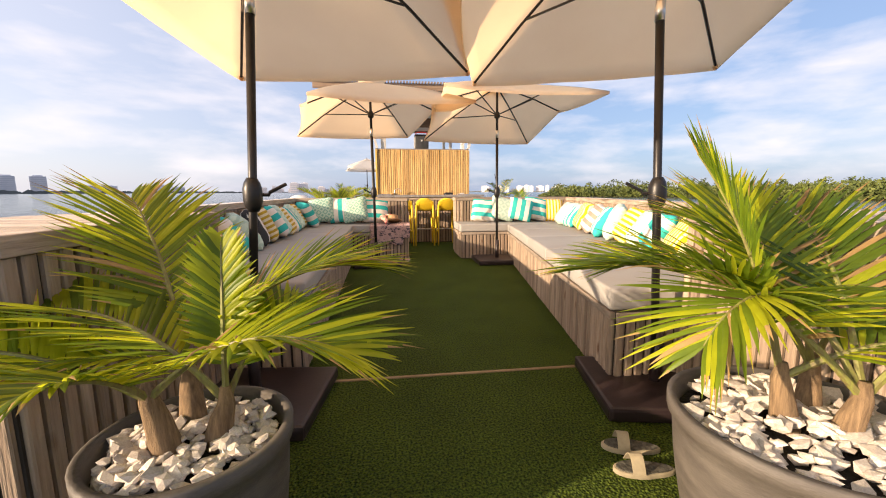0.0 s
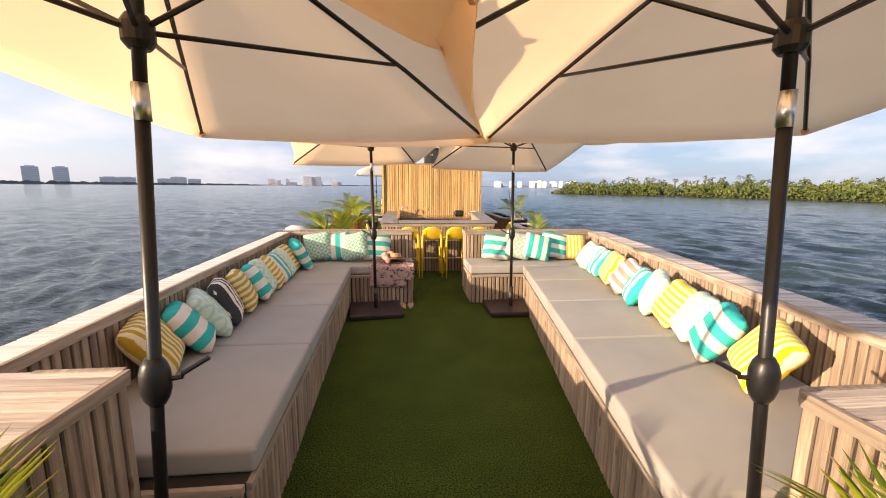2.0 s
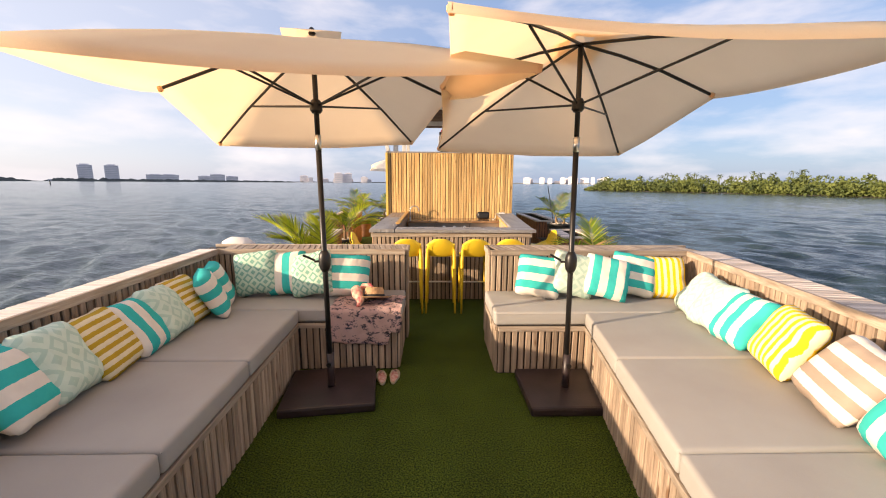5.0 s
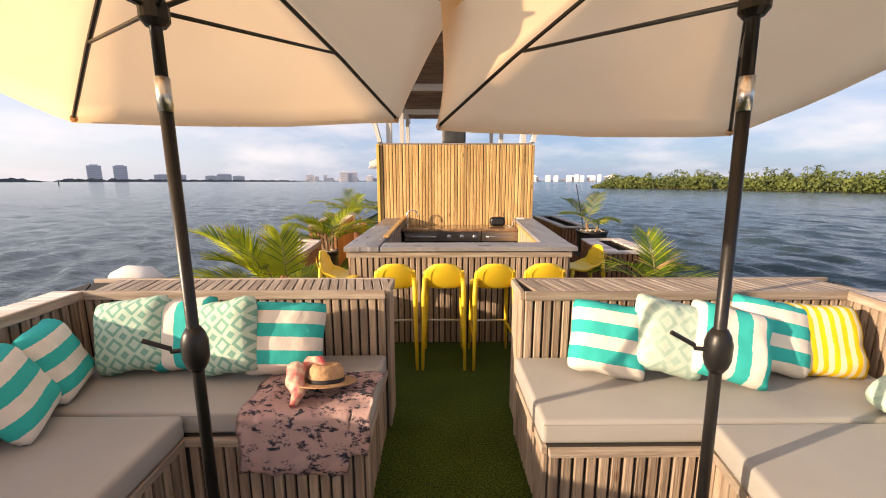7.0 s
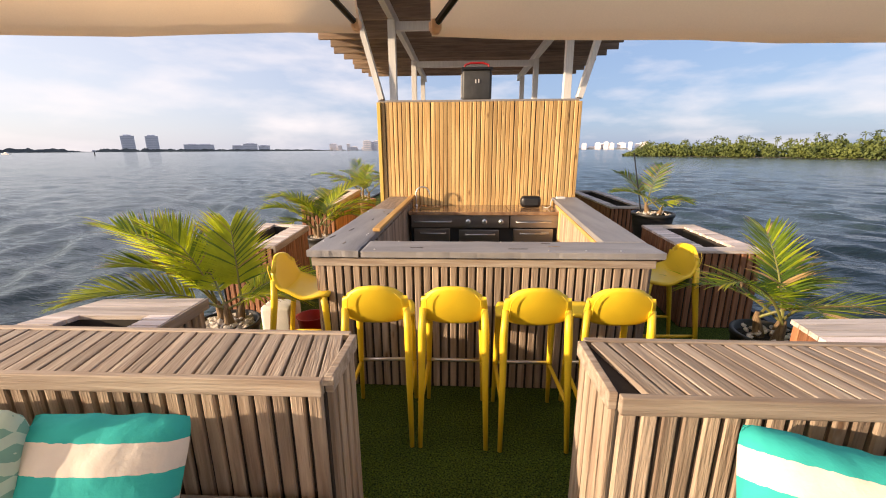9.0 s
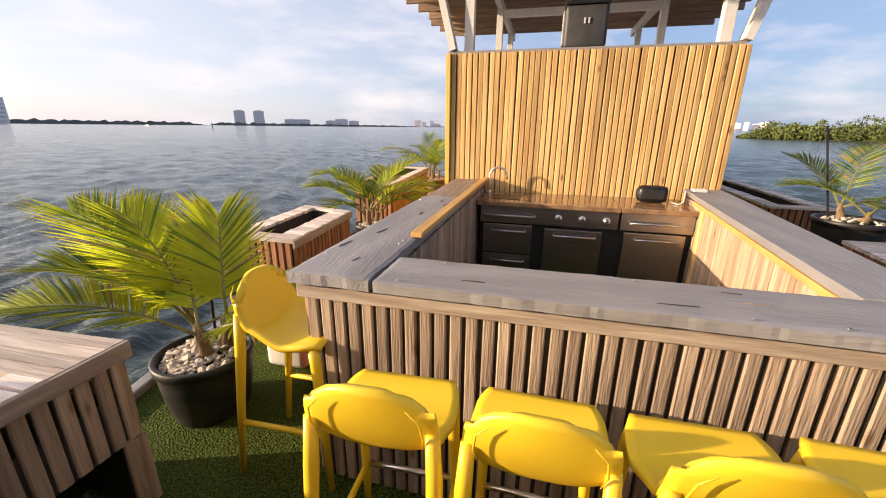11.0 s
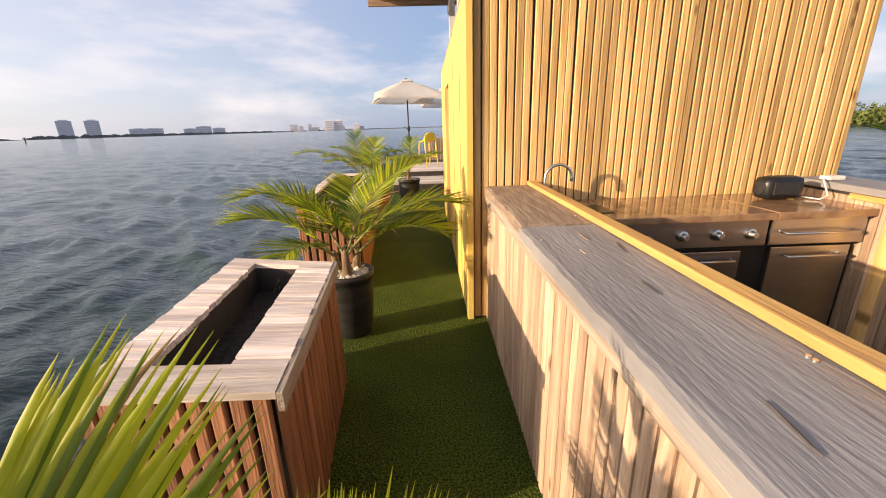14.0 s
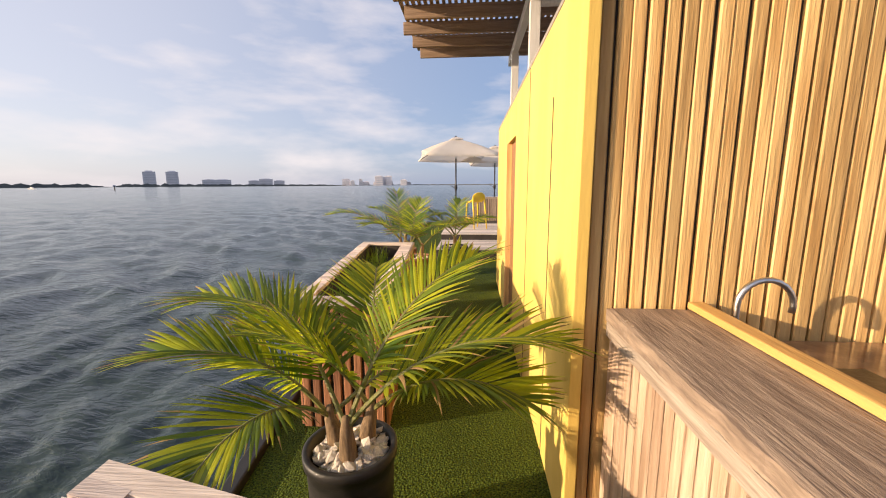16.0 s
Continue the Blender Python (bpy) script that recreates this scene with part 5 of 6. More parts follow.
# ---- stools ----
def bar_stool():
    """A moulded plastic bar stool that faces +y: one curved shell, four tapered legs and rungs."""
    root = thing("bar_stool", (0, 0, 0), "yellow moulded plastic bar stool with a low rounded back", "stool", "yellow bar stools")
    prof = []
    steps = 26
    for i in range(steps + 1):
        t = i / steps
        if t < 0.5:
            u = t / 0.5
            prof.append((0.205 - 0.335 * u, 0.735 + 0.012 * math.sin(math.pi * u) - 0.030 * math.sin(math.pi * u) ** 2 + 0.012 * u, 0.195 + 0.012 * math.sin(math.pi * u)))
        else:
            u = (t - 0.5) / 0.5
            prof.append((-0.13 - 0.085 * math.sin(u * 1.6), 0.747 + 0.255 * u ** 1.15, 0.196 - 0.008 * u))
    bm = bmesh.new()
    m = 14
    rows = []
    for i, (y, z, w) in enumerate(prof):
        t = i / steps
        row = []
        for k in range(m + 1):
            s = 2 * k / m - 1
            e = 1.0
            if t > 0.76:
                e = math.sqrt(max(0.0, 1 - ((t - 0.76) / 0.243) ** 2.6)) * 0.42 + 0.58
            if t < 0.10:
                e = 0.90 + t
            lift = 0.045 * abs(s) ** 3 * max(0, 1 - abs(t - 0.5) / 0.22)
            wrap = 0.045 * s * s * max(0, t - 0.45)
            row.append(bm.verts.new((w * s * e, y + wrap * 1.6, z + lift - (0.03 * abs(s) ** 4 if t > 0.9 else 0))))
        rows.append(row)
    for a, b in zip(rows, rows[1:]):
        for k in range(m):
            bm.faces.new((a[k], a[k + 1], b[k + 1], b[k]))
    bmesh.ops.recalc_face_normals(bm, faces=bm.faces[:])
    bmesh.ops.solidify(bm, geom=bm.faces[:], thickness=0.024)
    bmesh.ops.recalc_face_normals(bm, faces=bm.faces[:])
    part("shell", bm, YELLOW_PLASTIC, root, smooth=True)
    # raised seam that outlines the back panel
    seam = bmesh.new()
    for sx in (-1, 1):
        tube(seam, [(sx * 0.150, -0.178, 0.815), (sx * 0.158, -0.200, 0.87), (sx * 0.150, -0.216, 0.93), (sx * 0.118, -0.222, 0.965)], [0.0015, 0.003, 0.003, 0.0015], 6)
    part("back_seam", seam, YELLOW_PLASTIC, root, smooth=True)
    for sx in (-1, 1):
        part("leg", tube(bmesh.new(), [(sx * 0.176, -0.170, 0.86), (sx * 0.184, -0.178, 0.70), (sx * 0.186, -0.215, 0.45), (sx * 0.196, -0.27, 0.0)], [0.020, 0.024, 0.020, 0.014], 10), YELLOW_PLASTIC, root, smooth=True)
        part("leg", tube(bmesh.new(), [(sx * 0.168, 0.165, 0.735), (sx * 0.175, 0.178, 0.66), (sx * 0.182, 0.190, 0.40), (sx * 0.192, 0.21, 0.0)], [0.024, 0.024, 0.019, 0.014], 10), YELLOW_PLASTIC, root, smooth=True)
        part("side_rung", tube(bmesh.new(), [(sx * 0.189, -0.235, 0.30), (sx * 0.186, 0.195, 0.30)], 0.0135, 8), YELLOW_PLASTIC, root, smooth=True)
    part("foot_bar", tube(bmesh.new(), [(-0.183, 0.195, 0.32), (0.183, 0.195, 0.32)], 0.012, 8), CHROME, root, "grey metal foot bar", smooth=True)
    return root


stool = bar_stool()
place(stool, pose(0.635, 8.905, 0.001, 0, 0, 3))
for x, y, a in ((1.095, 8.91, -1), (1.56, 8.90, 1), (2.03, 8.915, -2), (-0.01, 9.37, -88), (2.74, 9.75, 92), (-0.35, 21.6, 30)):
    copy_thing(stool, pose(x, y, 0.001 if y < 20 else 0.352, 0, 0, a))


# ---- pillows ----
def pillow_mesh(size, thick, mat, seed):
    bm = bmesh.new()
    n = 16
    lay = []
    for sgn in (1, -1):
        g = []
        for i in range(n + 1):
            row = []
            for j in range(n + 1):
                u, v = 2 * i / n - 1, 2 * j / n - 1
                e = (max(0.0, (1 - u ** 4)) * max(0.0, (1 - v ** 4))) ** 0.55
                pin = 1 - 0.06 * (1 - abs(u * v)) * max(abs(u), abs(v)) ** 3 - 0.075 * abs(u * v) ** 5
                wob = 0.012 * noise.noise((u * 2.2 + seed, v * 2.2, sgn * 3)) * (1 - 0.3 * e) + 0.006 * noise.noise((u * 6 + seed, v * 6, sgn)) * max(abs(u), abs(v)) ** 2
                row.append((u * size / 2 * pin, sgn * (e * thick / 2 + wob * e * 1.5), v * size / 2 * pin + wob))
            g.append(row)
        lay.append(g)
    verts = {}
    for s, g in enumerate(lay):
        for i in range(n + 1):
            for j in range(n + 1):
                edge = i in (0, n) or j in (0, n)
                key = (0 if edge else s, i, j)
                if key not in verts:
                    c = g[i][j]
                    verts[key] = bm.verts.new((c[0], 0 if edge else c[1], c[2]))
    for s in (0, 1):
        for i in range(n):
            for j in range(n):
                q = [verts[(0 if (a in (0, n) or b in (0, n)) else s, a, b)] for a, b in ((i, j), (i + 1, j), (i + 1, j + 1), (i, j + 1))]
                bm.faces.new(q if s else q[::-1])
    return mesh_of(bm, mat, True, "pillow")


PILLOW = {k: [pillow_mesh(0.46, 0.185, m, 3.1 * s + hash_) for s in range(3)] for hash_, (k, m) in enumerate(CLOTH.items())}
WORDS = {"teal": "teal and white striped throw pillow", "gold": "mustard and cream striped throw pillow", "yellow": "bright yellow and white striped throw pillow", "black": "charcoal and white striped throw pillow",
         "taupe": "taupe and white striped throw pillow", "mint": "pale mint throw pillow with a faint lattice", "sage": "sage green throw pillow with a diamond lattice"}
pr = random.Random(21)


def pillow(cloth, x, y, face, roll=0.0, lean=18, scale=1.0):
    """face: degrees from -y, counter-clockwise, to which the front looks; roll turns it in its own plane."""
    ob = new("throw_pillow", PILLOW[cloth][pr.randrange(3)])
    a = math.radians(roll)
    down = 0.212 * scale * (abs(math.cos(a)) + abs(math.sin(a))) * math.cos(math.radians(lean))
    ob.matrix_basis = pose(x, y, CUSH_Z + down + 0.012, 0, 0, face) @ pose(0, 0, 0, -lean) @ pose(0, 0, 0, 0, roll, 0) @ Matrix.Scale(scale, 4)
    return tagged(ob, WORDS[cloth] + " on the bench", "pillow", "throw pillows")


# along the left bench, leaning back on the rail
for cloth, x, y, face, lean, roll in (
        ("gold", -1.03, 3.74, 106, 35, 83), ("teal", -1.01, 4.13, 114, 40, 2), ("mint", -1.01, 4.42, 117, 36, -3), ("black", -0.99, 4.68, 110, 25, 92), ("gold", -0.99, 5.02, 108, 25, 3),
        ("teal", -0.98, 5.36, 111, 32, 8), ("mint", -1.00, 5.60, 109, 30, 8), ("gold", -1.02, 5.91, 100, 34, 0), ("teal", -1.03, 6.23, 96, 36, 90), ("mint", -1.03, 6.48, 103, 34, 6),
        ("gold", -1.06, 6.76, 96, 32, 2), ("teal", -0.93, 6.93, 119, 26, -3), ("teal", -1.05, 7.27, 117, 22, 0)):
    pillow(cloth, x, y, face, roll, lean, 0.93)
# along the right bench
for cloth, x, y, face, lean, roll in (
        ("yellow", 2.72, 3.25, -112, 34, 102), ("teal", 2.76, 3.67, -117, 35, 6), ("mint", 2.86, 4.01, -118, 33, -4), ("yellow", 2.93, 4.35, -107, 32, 4), ("mint", 2.95, 4.66, -118, 24, 5),
        ("teal", 3.00, 4.99, -114, 32, 90), ("taupe", 3.08, 5.38, -104, 36, 7), ("yellow", 3.17, 5.83, -105, 27, 94), ("teal", 3.25, 6.27, -98, 36, 88), ("mint", 3.28, 6.58, -99, 36, -5),
        ("mint", 3.36, 6.88, -98, 38, 6)):
    pillow(cloth, x, y, face, roll, lean, 0.93)
# in the two corners, against the dividers
for cloth, x, y, face, lean, roll in (
        ("sage", -0.80, 7.51, 2, 17, -8), ("teal", -0.52, 7.54, -6, 18, 84), ("sage", -0.23, 7.46, -12, 20, -12), ("teal", 0.12, 7.51, 10, 26, 5),
        ("teal", 2.07, 7.48, -12, 28, 6), ("mint", 2.41, 7.43, 4, 22, 14), ("teal", 2.72, 7.36, -6, 30, 104), ("teal", 3.05, 7.47, -4, 26, 12), ("yellow", 3.36, 7.46, -8, 24, 91)):
    pillow(cloth, x, y, face, roll, lean, 0.98)

# ---- small things ----
shirt_mat = bpy.data.materials.new("pink cloth with dark palm print")
shirt_mat.use_nodes = True
snt, SN, SL = shirt_mat.node_tree, shirt_mat.node_tree.nodes.new, shirt_mat.node_tree.links.new
sco = SN("ShaderNodeTexCoord")
sn1 = SN("ShaderNodeTexNoise")
sn1.inputs["Scale"].default_value, sn1.inputs["Detail"].default_value, sn1.inputs["Roughness"].default_value = 14, 8, 0.74
smap = SN("ShaderNodeMapping")
smap.inputs["Scale"].default_value = (1, 1.4, 1.6)
SL(sco.outputs["Object"], smap.inputs[0])
SL(smap.outputs[0], sn1.inputs["Vector"])
scr = SN("ShaderNodeValToRGB")
scr.color_ramp.interpolation = "CONSTANT"
scr.color_ramp.elements[0].color = (0.76, 0.55, 0.53, 1)
scr.color_ramp.elements[1].position, scr.color_ramp.elements[1].color = 0.56, (0.055, 0.06, 0.09, 1)
e = scr.color_ramp.elements.new(0.53)
e.color = (0.34, 0.24, 0.26, 1)
SL(sn1.outputs["Fac"], scr.inputs["Fac"])
SL(scr.outputs["Color"], snt.nodes["Principled BSDF"].inputs["Base Color"])
snt.nodes["Principled BSDF"].inputs["Roughness"].default_value = 0.85

bm = bmesh.new()
nu, nv = 36, 44
g = []
for i in range(nu + 1):
    row = []
    u = i / nu
    for j in range(nv + 1):
        v = j / nv
        edge = 0.05 * noise.noise((u * 4, v * 4, 2.0))
        x = 0.04 + 0.66 * u + edge * (1 - v) * 0.6 + 0.03 * noise.noise((v * 5, 1.5, 0))
        length = 0.72 + 0.05 * noise.noise((u * 3.5, 0.3, 7)) - (0.10 if u > 0.86 else 0)
        d = length * v
        over = 0.40
        wr = 0.014 * noise.noise((u * 9, v * 7, 5)) + 0.012 * noise.noise((u * 3, v * 3, 9))
        if d < over:
            y, z = 7.46 - d, CUSH_Z + 0.010 + abs(wr) * 1.3
        else:
            y, z = 7.045 - 0.018 - abs(wr) * 1.6 - 0.01 * math.sin((d - over) * 9), CUSH_Z - (d - over) + 0.0
        row.append(bm.verts.new((x, y, z)))
    g.append(row)
for i in range(nu):
    for j in range(nv):
        bm.faces.new((g[i][j], g[i][j + 1], g[i + 1][j + 1], g[i + 1][j]))
bmesh.ops.solidify(bm, geom=bm.faces[:], thickness=0.003)
tagged(part("shirt", bm, shirt_mat, smooth=True), "pink shirt with dark palm print draped over the cushion", "shirt")

hat = thing("straw_hat", (0.40, 7.27, 0.61), "tan straw hat with a black band lying on the shirt", "hat")
hm = pose(0.42, 7.26, CUSH_Z + 0.055, -14, 8, 30)
part("crown", lathe([(0.098, 0.0), (0.096, 0.03), (0.090, 0.075), (0.078, 0.098), (0.045, 0.098), (0.02, 0.088)], 28), STRAW, hat, at=hm, smooth=True)
part("brim", lathe([(0.095, 0.004), (0.13, -0.004), (0.165, 0.004), (0.166, 0.008), (0.13, 0.002), (0.096, 0.009)], 32), STRAW, hat, at=hm, smooth=True)
part("band", lathe([(0.1, 0.006), (0.0985, 0.03)], 28), BLACK_CLOTH, hat, at=hm, smooth=True)
scarf_mat = material("floral scarf cloth", (0.72, 0.62, 0.45), 0.85, 0, 22, 0.1, 0.3, (1, 1, 1), (0.62, 0.10, 0.11))
scarf = bmesh.new()
tube(scarf, [(0.27, 7.36, 0.66), (0.25, 7.28, 0.70), (0.27, 7.20, 0.68), (0.31, 7.14, 0.645), (0.30, 7.07, 0.618)], [0.035, 0.055, 0.05, 0.035, 0.02], 10)
tube(scarf, [(0.27, 7.30, 0.69), (0.31, 7.34, 0.725), (0.37, 7.33, 0.735), (0.41, 7.28, 0.72)], [0.02, 0.032, 0.026, 0.01], 10)
for v in scarf.verts:
    v.co += Vector((0, 0, 1)) * 0.012 * noise.noise(v.co * 26)
tagged(part("scarf", scarf, scarf_mat, smooth=True), "floral red and cream scarf bundled round the hat", "scarf")


def sandal(x, y, ang, sole, top, label, straps, group):
    root = thing("sandal", (x, y, 0), label, "sandal", group)
    outline = []
    for k in range(24):
        a = 2 * math.pi * k / 24
        w = 0.046 + 0.007 * math.sin(a)
        outline.append((w * math.cos(a) * (1 - 0.12 * (math.sin(a) < -0.2)), 0.125 * math.sin(a)))
    at = pose(x, y, 0.002, 0, 0, ang)
    part("sole", prism(outline, 0, 0.022, 0.006), sole, root, at=at)
    part("footbed", prism([(px * 0.86, py * 0.9) for px, py in outline], 0.0225, 0.027), top, root, at=at)
    for (xa, ya), (xb, yb), h in straps:
        half = 0.025 if h > 0.04 else 0.006
        d = Vector((xb - xa, yb - ya)).normalized()
        side = Vector((-d.y, d.x)) * half
        st = bmesh.new()
        rows = []
        for i in range(9):
            t = i / 8
            px, py, pz = xa + (xb - xa) * t, ya + (yb - ya) * t, 0.024 + h * math.sin(math.pi * t)
            rows.append([st.verts.new((px + k * side.x, py + k * side.y, pz + dz)) for k, dz in ((1, 0), (-1, 0), (-1, 0.005), (1, 0.005))])
        for r0, r1 in zip(rows, rows[1:]):
            for k in range(4):
                st.faces.new((r0[k], r0[(k + 1) % 4], r1[(k + 1) % 4], r1[k]))
        st.faces.new(rows[0])
        st.faces.new(rows[-1][::-1])
        bmesh.ops.recalc_face_normals(st, faces=st.faces[:])
        part("strap", st, sole, root, at=at)


for x, y, a in ((1.44, 1.93, 74), (1.41, 1.79, 80)):
    sandal(x, y, a, SHOE, SHOE_DARK, "tan slide sandal with a grey footbed on the turf", [((-0.05, 0.04), (0.05, 0.04), 0.055)], "slides")
pink = material("pale flower-print rubber", (0.55, 0.42, 0.36), 0.7, 0, 40, 0.2, 0.1, (1, 1, 1), (0.42, 0.12, 0.12))
for x, y, a in ((0.53, 6.86, 12), (0.645, 6.88, -2)):
    sandal(x, y, a, SHOE, pink, "flower-print flip-flop on the turf by the bench", [((-0.042, -0.01), (0.0, 0.075), 0.03), ((0.042, -0.01), (0.0, 0.075), 0.03)], "flip-flops")
tub = thing("storage_tub", (-0.28, 9.95, 0), "red plastic tub behind the stool", "tub")
part("body", lathe([(0.10, 0), (0.13, 0.24), (0.14, 0.245), (0.125, 0.245), (0.10, 0.05)], 24), RED_PLASTIC, tub, at=pose(-0.26, 9.98, 0.002), smooth=True)
cushion2 = part("floor_cushion", new_box(-0.75, -0.45, 9.97, 10.22, 0.002, 0.32, 0.04), WHITE_FABRIC, smooth=True)
tagged(cushion2, "white covered box standing behind the black pot", "storage box")

# ---- the far end of the boat ----
far = thing("far_platform", (0.8, 21, 0), "stepped timber platform at the far end of the deck", "platform")
for y0, y1, z in ((18.9, 20.3, 0.20), (20.304, 26.0, 0.35)):
    part("step", new_box(-1.2, 2.6, y0, y1, 0.002, z, 0.01), DARK_BACK, far)
    board_row(far, (-1.2, y0), (-1.2, min(y1, y0 + 2.6)), -3.8, z + 0.002, SILVER_X, 0.14, 0.13)
low_wall("wall_far", [(-0.4, 24.0), (2.6, 24.0), (2.6, 24.4), (-0.4, 24.4)], 1.15, [((-0.4, 24.0), (2.6, 24.0), 0.36)], [((-0.4, 24.0), (2.6, 24.0), 0.4, 0)], "weathered slatted bench back at the far end", GREY_WOOD_X)
umbrella((-0.93, 22.6), (-0.93, 22.6, 2.35), (0.0, 0.0), 0.2, "off-white market umbrella at the far end of the deck", 180, 0.352, PALE_CANVAS)
umbrella((0.35, 24.9), (0.35, 24.9, 2.3), (0.0, 0.0), -0.1, "off-white market umbrella at the far end of the deck", 180, 0.352, PALE_CANVAS)

# ---- far shores ----
def polar(az, dist, z=0.0):
    """A place by its bearing from +y, clockwise, seen from the deck."""
    a = math.radians(az)
    return Vector((1 + dist * math.sin(a), 5 + dist * math.cos(a), z))


MANGROVE = material("sunlit mangrove leaves", (0.13, 0.155, 0.03), 0.8, 0, 0.25, 0.25, 0, (1, 1, 1), (0.05, 0.075, 0.018))
# distance haze is in these base colours: greyed trees, lightened walls and window bands
SHORE = material("far trees greyed for haze", (0.16, 0.17, 0.16), 0.9, 0, 0.03, 0.15, 0, (1, 1, 1), (0.11, 0.12, 0.125))
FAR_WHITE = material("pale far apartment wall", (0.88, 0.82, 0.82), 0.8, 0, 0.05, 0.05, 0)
FAR_GREY = material("tower wall greyed for haze", (0.72, 0.70, 0.74), 0.8, 0, 0.05, 0.05, 0)
FAR_GLASS = material("far window band", (0.56, 0.56, 0.6), 0.4, 0, 0.05, 0.05, 0)


def woods(name, az0, az1, dist, height, n_clumps, leaves, mat, label, seed, leaf=0.42):
    """A wooded shore: heaps of small leaf blades over low mounds, joined."""
    r = np.random.default_rng(seed)
    pts = []
    for k in range(n_clumps):
        az = az0 + (az1 - az0) * r.random()
        depth = r.random() ** 1.5
        d0 = dist(az)
        end = min(1.0, (az - az0) / 2.5 + 0.15)
        c = polar(az, d0 + depth * 18, SEA)
        h = height * r.uniform(0.55, 1.0) * (0.55 + 0.45 * depth) * end
        w = r.uniform(1.2, 2.8)
        v = r.normal(size=(leaves, 3))
        v /= np.linalg.norm(v, axis=1)[:, None]
        v *= (0.75 + 0.3 * r.random((leaves, 1)))
        pts.append(np.stack([c.x + v[:, 0] * w, c.y + v[:, 1] * w, SEA + h * 0.52 + v[:, 2] * h * 0.50], 1))
    c = np.concatenate(pts)
    c[:, 2] = np.maximum(c[:, 2], SEA + 0.1)
    a, b = r.normal(size=c.shape), r.normal(size=c.shape)
    a *= leaf / np.linalg.norm(a, axis=1)[:, None]
    b *= leaf / np.linalg.norm(b, axis=1)[:, None]
    vs = np.stack([c - a, c + b, c + a, c - b], 1).reshape(-1, 3)
    me = bpy.data.meshes.new(name)
    n = len(c)
    me.from_pydata(vs.tolist(), [], np.arange(4 * n).reshape(n, 4).tolist())
    me.materials.append(mat)
    return tagged(new(name, me), label, "woods", kind="stuff")


woods("mangrove_island", 21.8, 84, lambda az: 205 - (az - 22) * 1.55, 7.9, 680, 90, MANGROVE, "sunlit green mangrove island across the water", 3)
island = bmesh.new()
prev = None
for k in range(50):
    az = 22.5 + 62 * k / 49
    d0 = 205 - (az - 22) * 1.55
    a, b = polar(az, d0 - 1, SEA + 0.06), polar(az, d0 + 40, SEA + 0.9)
    row = (island.verts.new(a), island.verts.new(b))
    if prev:
        island.faces.new((prev[0], prev[1], row[1], row[0]))
    prev = row
structure("ground_island", island, material("sandy mud bank", (0.20, 0.17, 0.11), 0.95, 0, 0.3, 0.2, 0.1), "muddy bank under the mangroves", "ground")

pm = bmesh.new()
ir = random.Random(9)
for k in range(26):      # palms that stand above the mangroves
    az = ir.uniform(28, 46)
    base = polar(az, 205 - (az - 22) * 1.55 + ir.uniform(6, 16), SEA)
    h = ir.uniform(5.8, 7.7)
    top = base + Vector((ir.uniform(-0.6, 0.6), ir.uniform(-0.6, 0.6), h))
    tube(pm, [base, base.lerp(top, 0.5) + Vector((0.2, 0, 0)), top], [0.18, 0.14, 0.10], 5)
    for j in range(13):
        a, e = ir.uniform(0, 6.28), ir.uniform(-0.4, 0.9)
        d = Vector((math.cos(a) * math.cos(e), math.sin(a) * math.cos(e), math.sin(e)))
        s = d.cross(Vector((0, 0, 1))).normalized() * 0.22
        p1, p2 = top + d * 1.0 + Vector((0, 0, 0.15)), top + d * 1.8 - Vector((0, 0, 0.35))
        q = [pm.verts.new(c) for c in (top, p1 + s, p2, p1 - s)]
        pm.faces.new(q)
tagged(part("island_palms", pm, MANGROVE), "palm crowns standing above the mangroves", "palms", kind="stuff")


def shore_line(name, az0, az1, dist, h0, h1, seed, label):
    bm = bmesh.new()
    n = 260
    prev = None
    for k in range(n + 1):
        t = k / n
        az = az0 + (az1 - az0) * t
        fade = min(1.0, t / 0.04, (1 - t) / 0.04)
        h = (h0 + (h1 - h0) * t) * (0.75 + 0.45 * noise.noise((az * 1.7, seed, 0)) + 0.3 * noise.noise((az * 7, seed, 4))) * fade
        a = polar(az, dist, SEA - 0.2)
        b = polar(az, dist + 30, SEA - 0.2)
        row = [bm.verts.new(a), bm.verts.new(a + Vector((0, 0, max(0.6, h)))), bm.verts.new(b + Vector((0, 0, max(0.6, h * 0.9)))), bm.verts.new(b)]
        if prev:
            for i in range(3):
                bm.faces.new((prev[i], prev[i + 1], row[i + 1], row[i]))
        prev = row
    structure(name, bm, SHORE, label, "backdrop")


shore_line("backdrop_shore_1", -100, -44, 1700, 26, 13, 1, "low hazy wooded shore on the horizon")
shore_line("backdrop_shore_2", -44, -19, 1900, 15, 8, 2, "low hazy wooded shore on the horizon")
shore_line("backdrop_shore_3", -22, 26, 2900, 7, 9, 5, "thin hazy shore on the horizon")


def block(az, dist, w, h, mat, label, floors=10, name="apartment_building", base=0.0):
    """A far apartment block: walls, window bands on each storey and a roof box."""
    c = polar(az, dist, SEA + base)
    root = thing(name, c, label, "building", "far buildings")
    at = Matrix.Translation(c) @ pose(0, 0, 0, 0, 0, -az)
    part("wall", new_box(-w / 2, w / 2, 0, w * 0.7, 0, h), mat, root, at=at)
    for k in range(floors):
        z = h * (k + 0.35) / floors
        part("window_band", new_box(-w * 0.44, w * 0.44, -1.2, -0.2, z, z + h * 0.34 / floors), FAR_GLASS, root, at=at)
    part("roof", new_box(-w * 0.3, w * 0.3, w * 0.1, w * 0.5, h + 0.1, h + h * 0.05 + 1), mat, root, at=at)
    return root


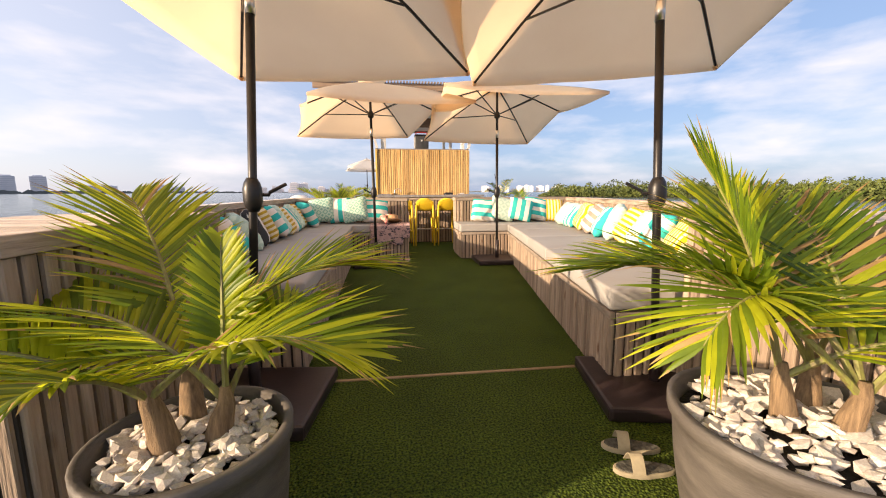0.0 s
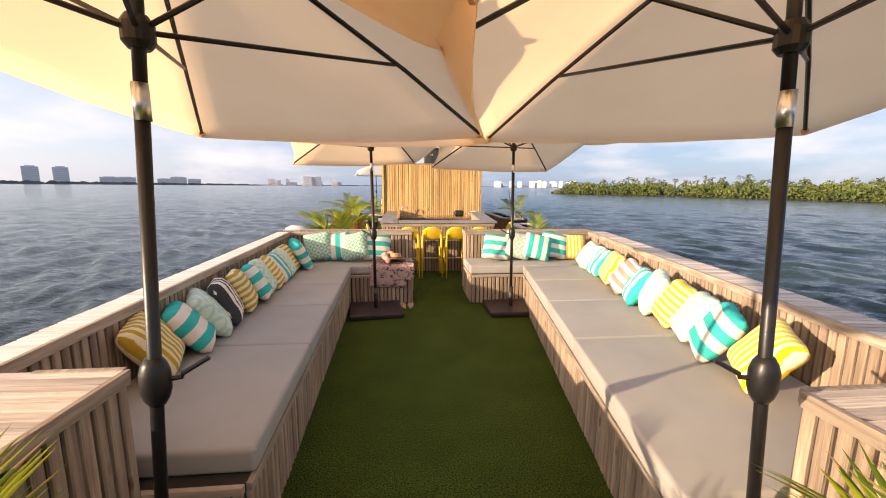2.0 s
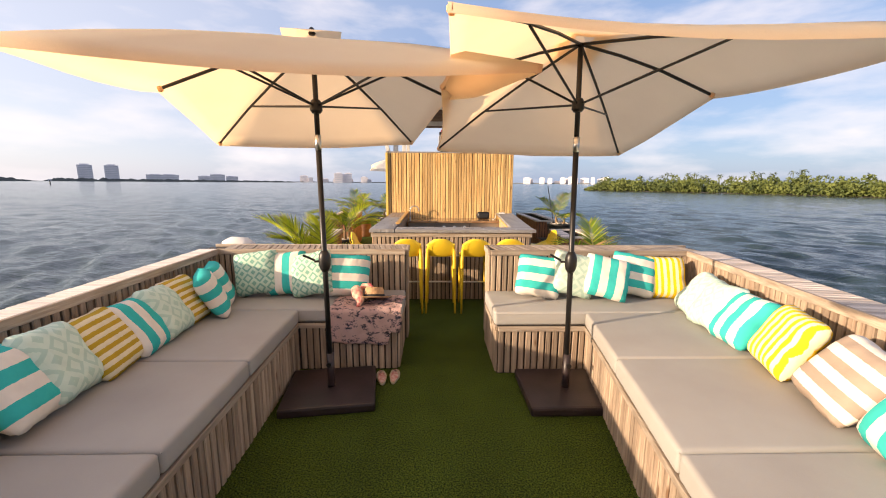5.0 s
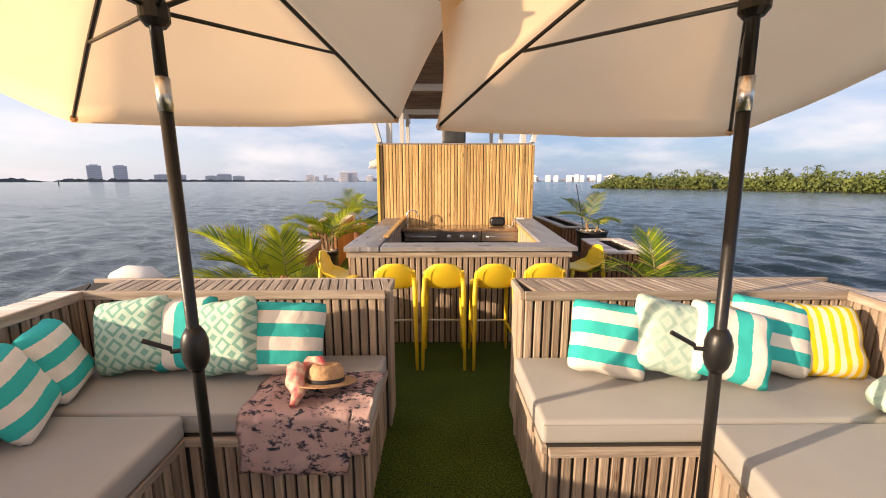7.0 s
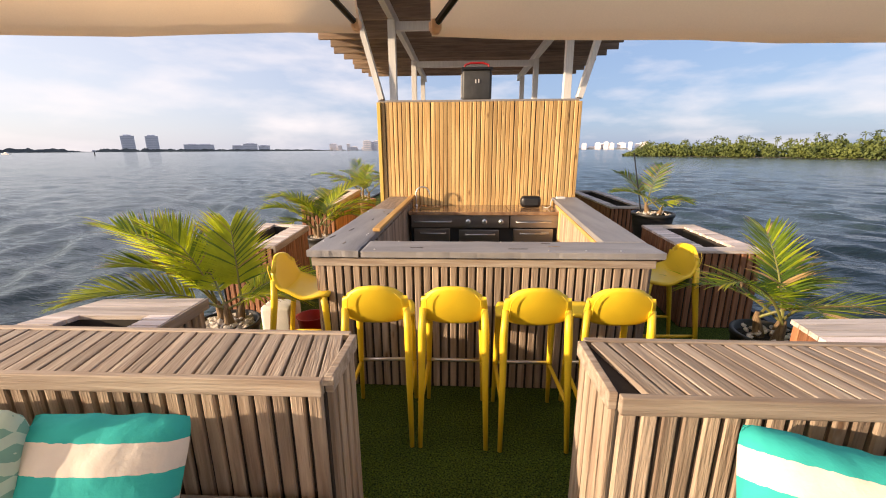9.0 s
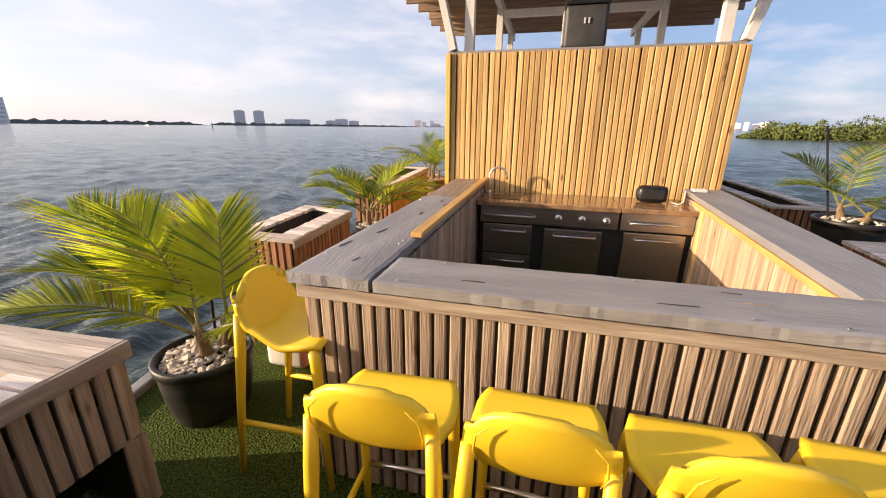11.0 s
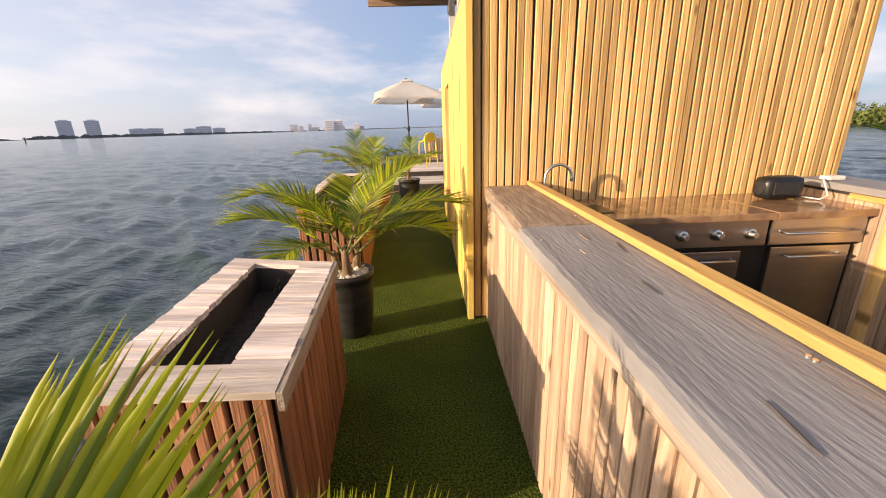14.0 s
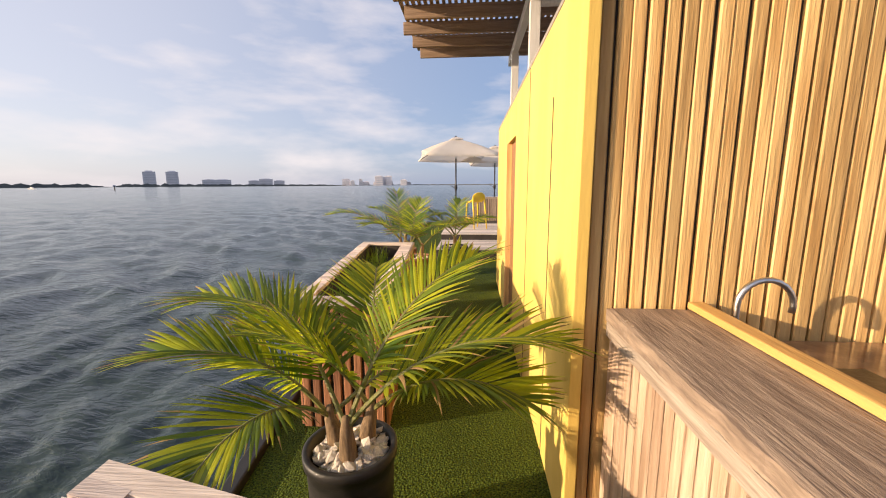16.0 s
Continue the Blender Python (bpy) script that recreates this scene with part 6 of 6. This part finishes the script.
for az in (-40.6, -38.4):
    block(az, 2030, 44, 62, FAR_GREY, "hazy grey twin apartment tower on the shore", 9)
block(-62, 1690, 70, 70, FAR_WHITE, "pale apartment block above the treeline", 6)
br = random.Random(33)
for az, w, h in ((-34.6, 60, 30), (-33.2, 70, 30), (-29.6, 50, 26), (-28.2, 60, 34), (-26.6, 50, 26)):
    block(az, 2100, w, h, FAR_GREY, "low hazy apartment block on the shore", 4)
for k in range(22):
    az = br.uniform(-18.2, -8.6)
    block(az, 2850 + br.uniform(0, 60), br.uniform(24, 62), br.uniform(18, 66), FAR_WHITE, "white apartment building in the far skyline", 5)
for k in range(16):
    az = br.uniform(13.0, 24.0)
    block(az, 2880 + br.uniform(0, 60), br.uniform(24, 56), br.uniform(14, 48), FAR_WHITE, "white apartment building in the far skyline", 4)
mk = thing("channel_marker", polar(-43.5, 420, SEA), "dark channel marker post standing in the water", "marker post")
part("pile", tube(bmesh.new(), [polar(-43.5, 420, SEA - 0.4), polar(-43.5, 420, SEA + 3.6)], 0.35, 8), HULL, mk)
part("board", new_box(-0.9, 0.9, -0.1, 0.1, 0, 1.6), FAR_GREY, mk, at=Matrix.Translation(polar(-43.5, 420, SEA + 2.6)) @ pose(0, 0, 0, 0, 0, 43.5))
mb = thing("motor_boat", polar(-50, 700, SEA), "small white motor boat far out on the bay", "boat")
part("hull", prism([(-5, -1.2), (4, -1.2), (6, 0), (4, 1.2), (-5, 1.2)], -0.2, 1.1), WHITE_PAINT, mb, at=Matrix.Translation(polar(-50, 700, SEA)))
part("cabin", new_box(-2, 1.5, -0.9, 0.9, 1.1, 2.6, 0.2), WHITE_PAINT, mb, at=Matrix.Translation(polar(-50, 700, SEA)))

cover = bmesh.new()
tube(cover, [(-1.50, 8.24, 0.955), (-1.42, 8.26, 0.96), (-1.25, 8.26, 0.955), (-1.15, 8.25, 0.93)], [0.09, 0.125, 0.12, 0.08], 14)
for v in cover.verts:
    v.co += Vector((0, 0, 1)) * 0.02 * noise.noise(v.co * 9)
tagged(part("rolled_cover", cover, WHITE_FABRIC, smooth=True), "rolled white cover lying on the planter by the rail", "cover")
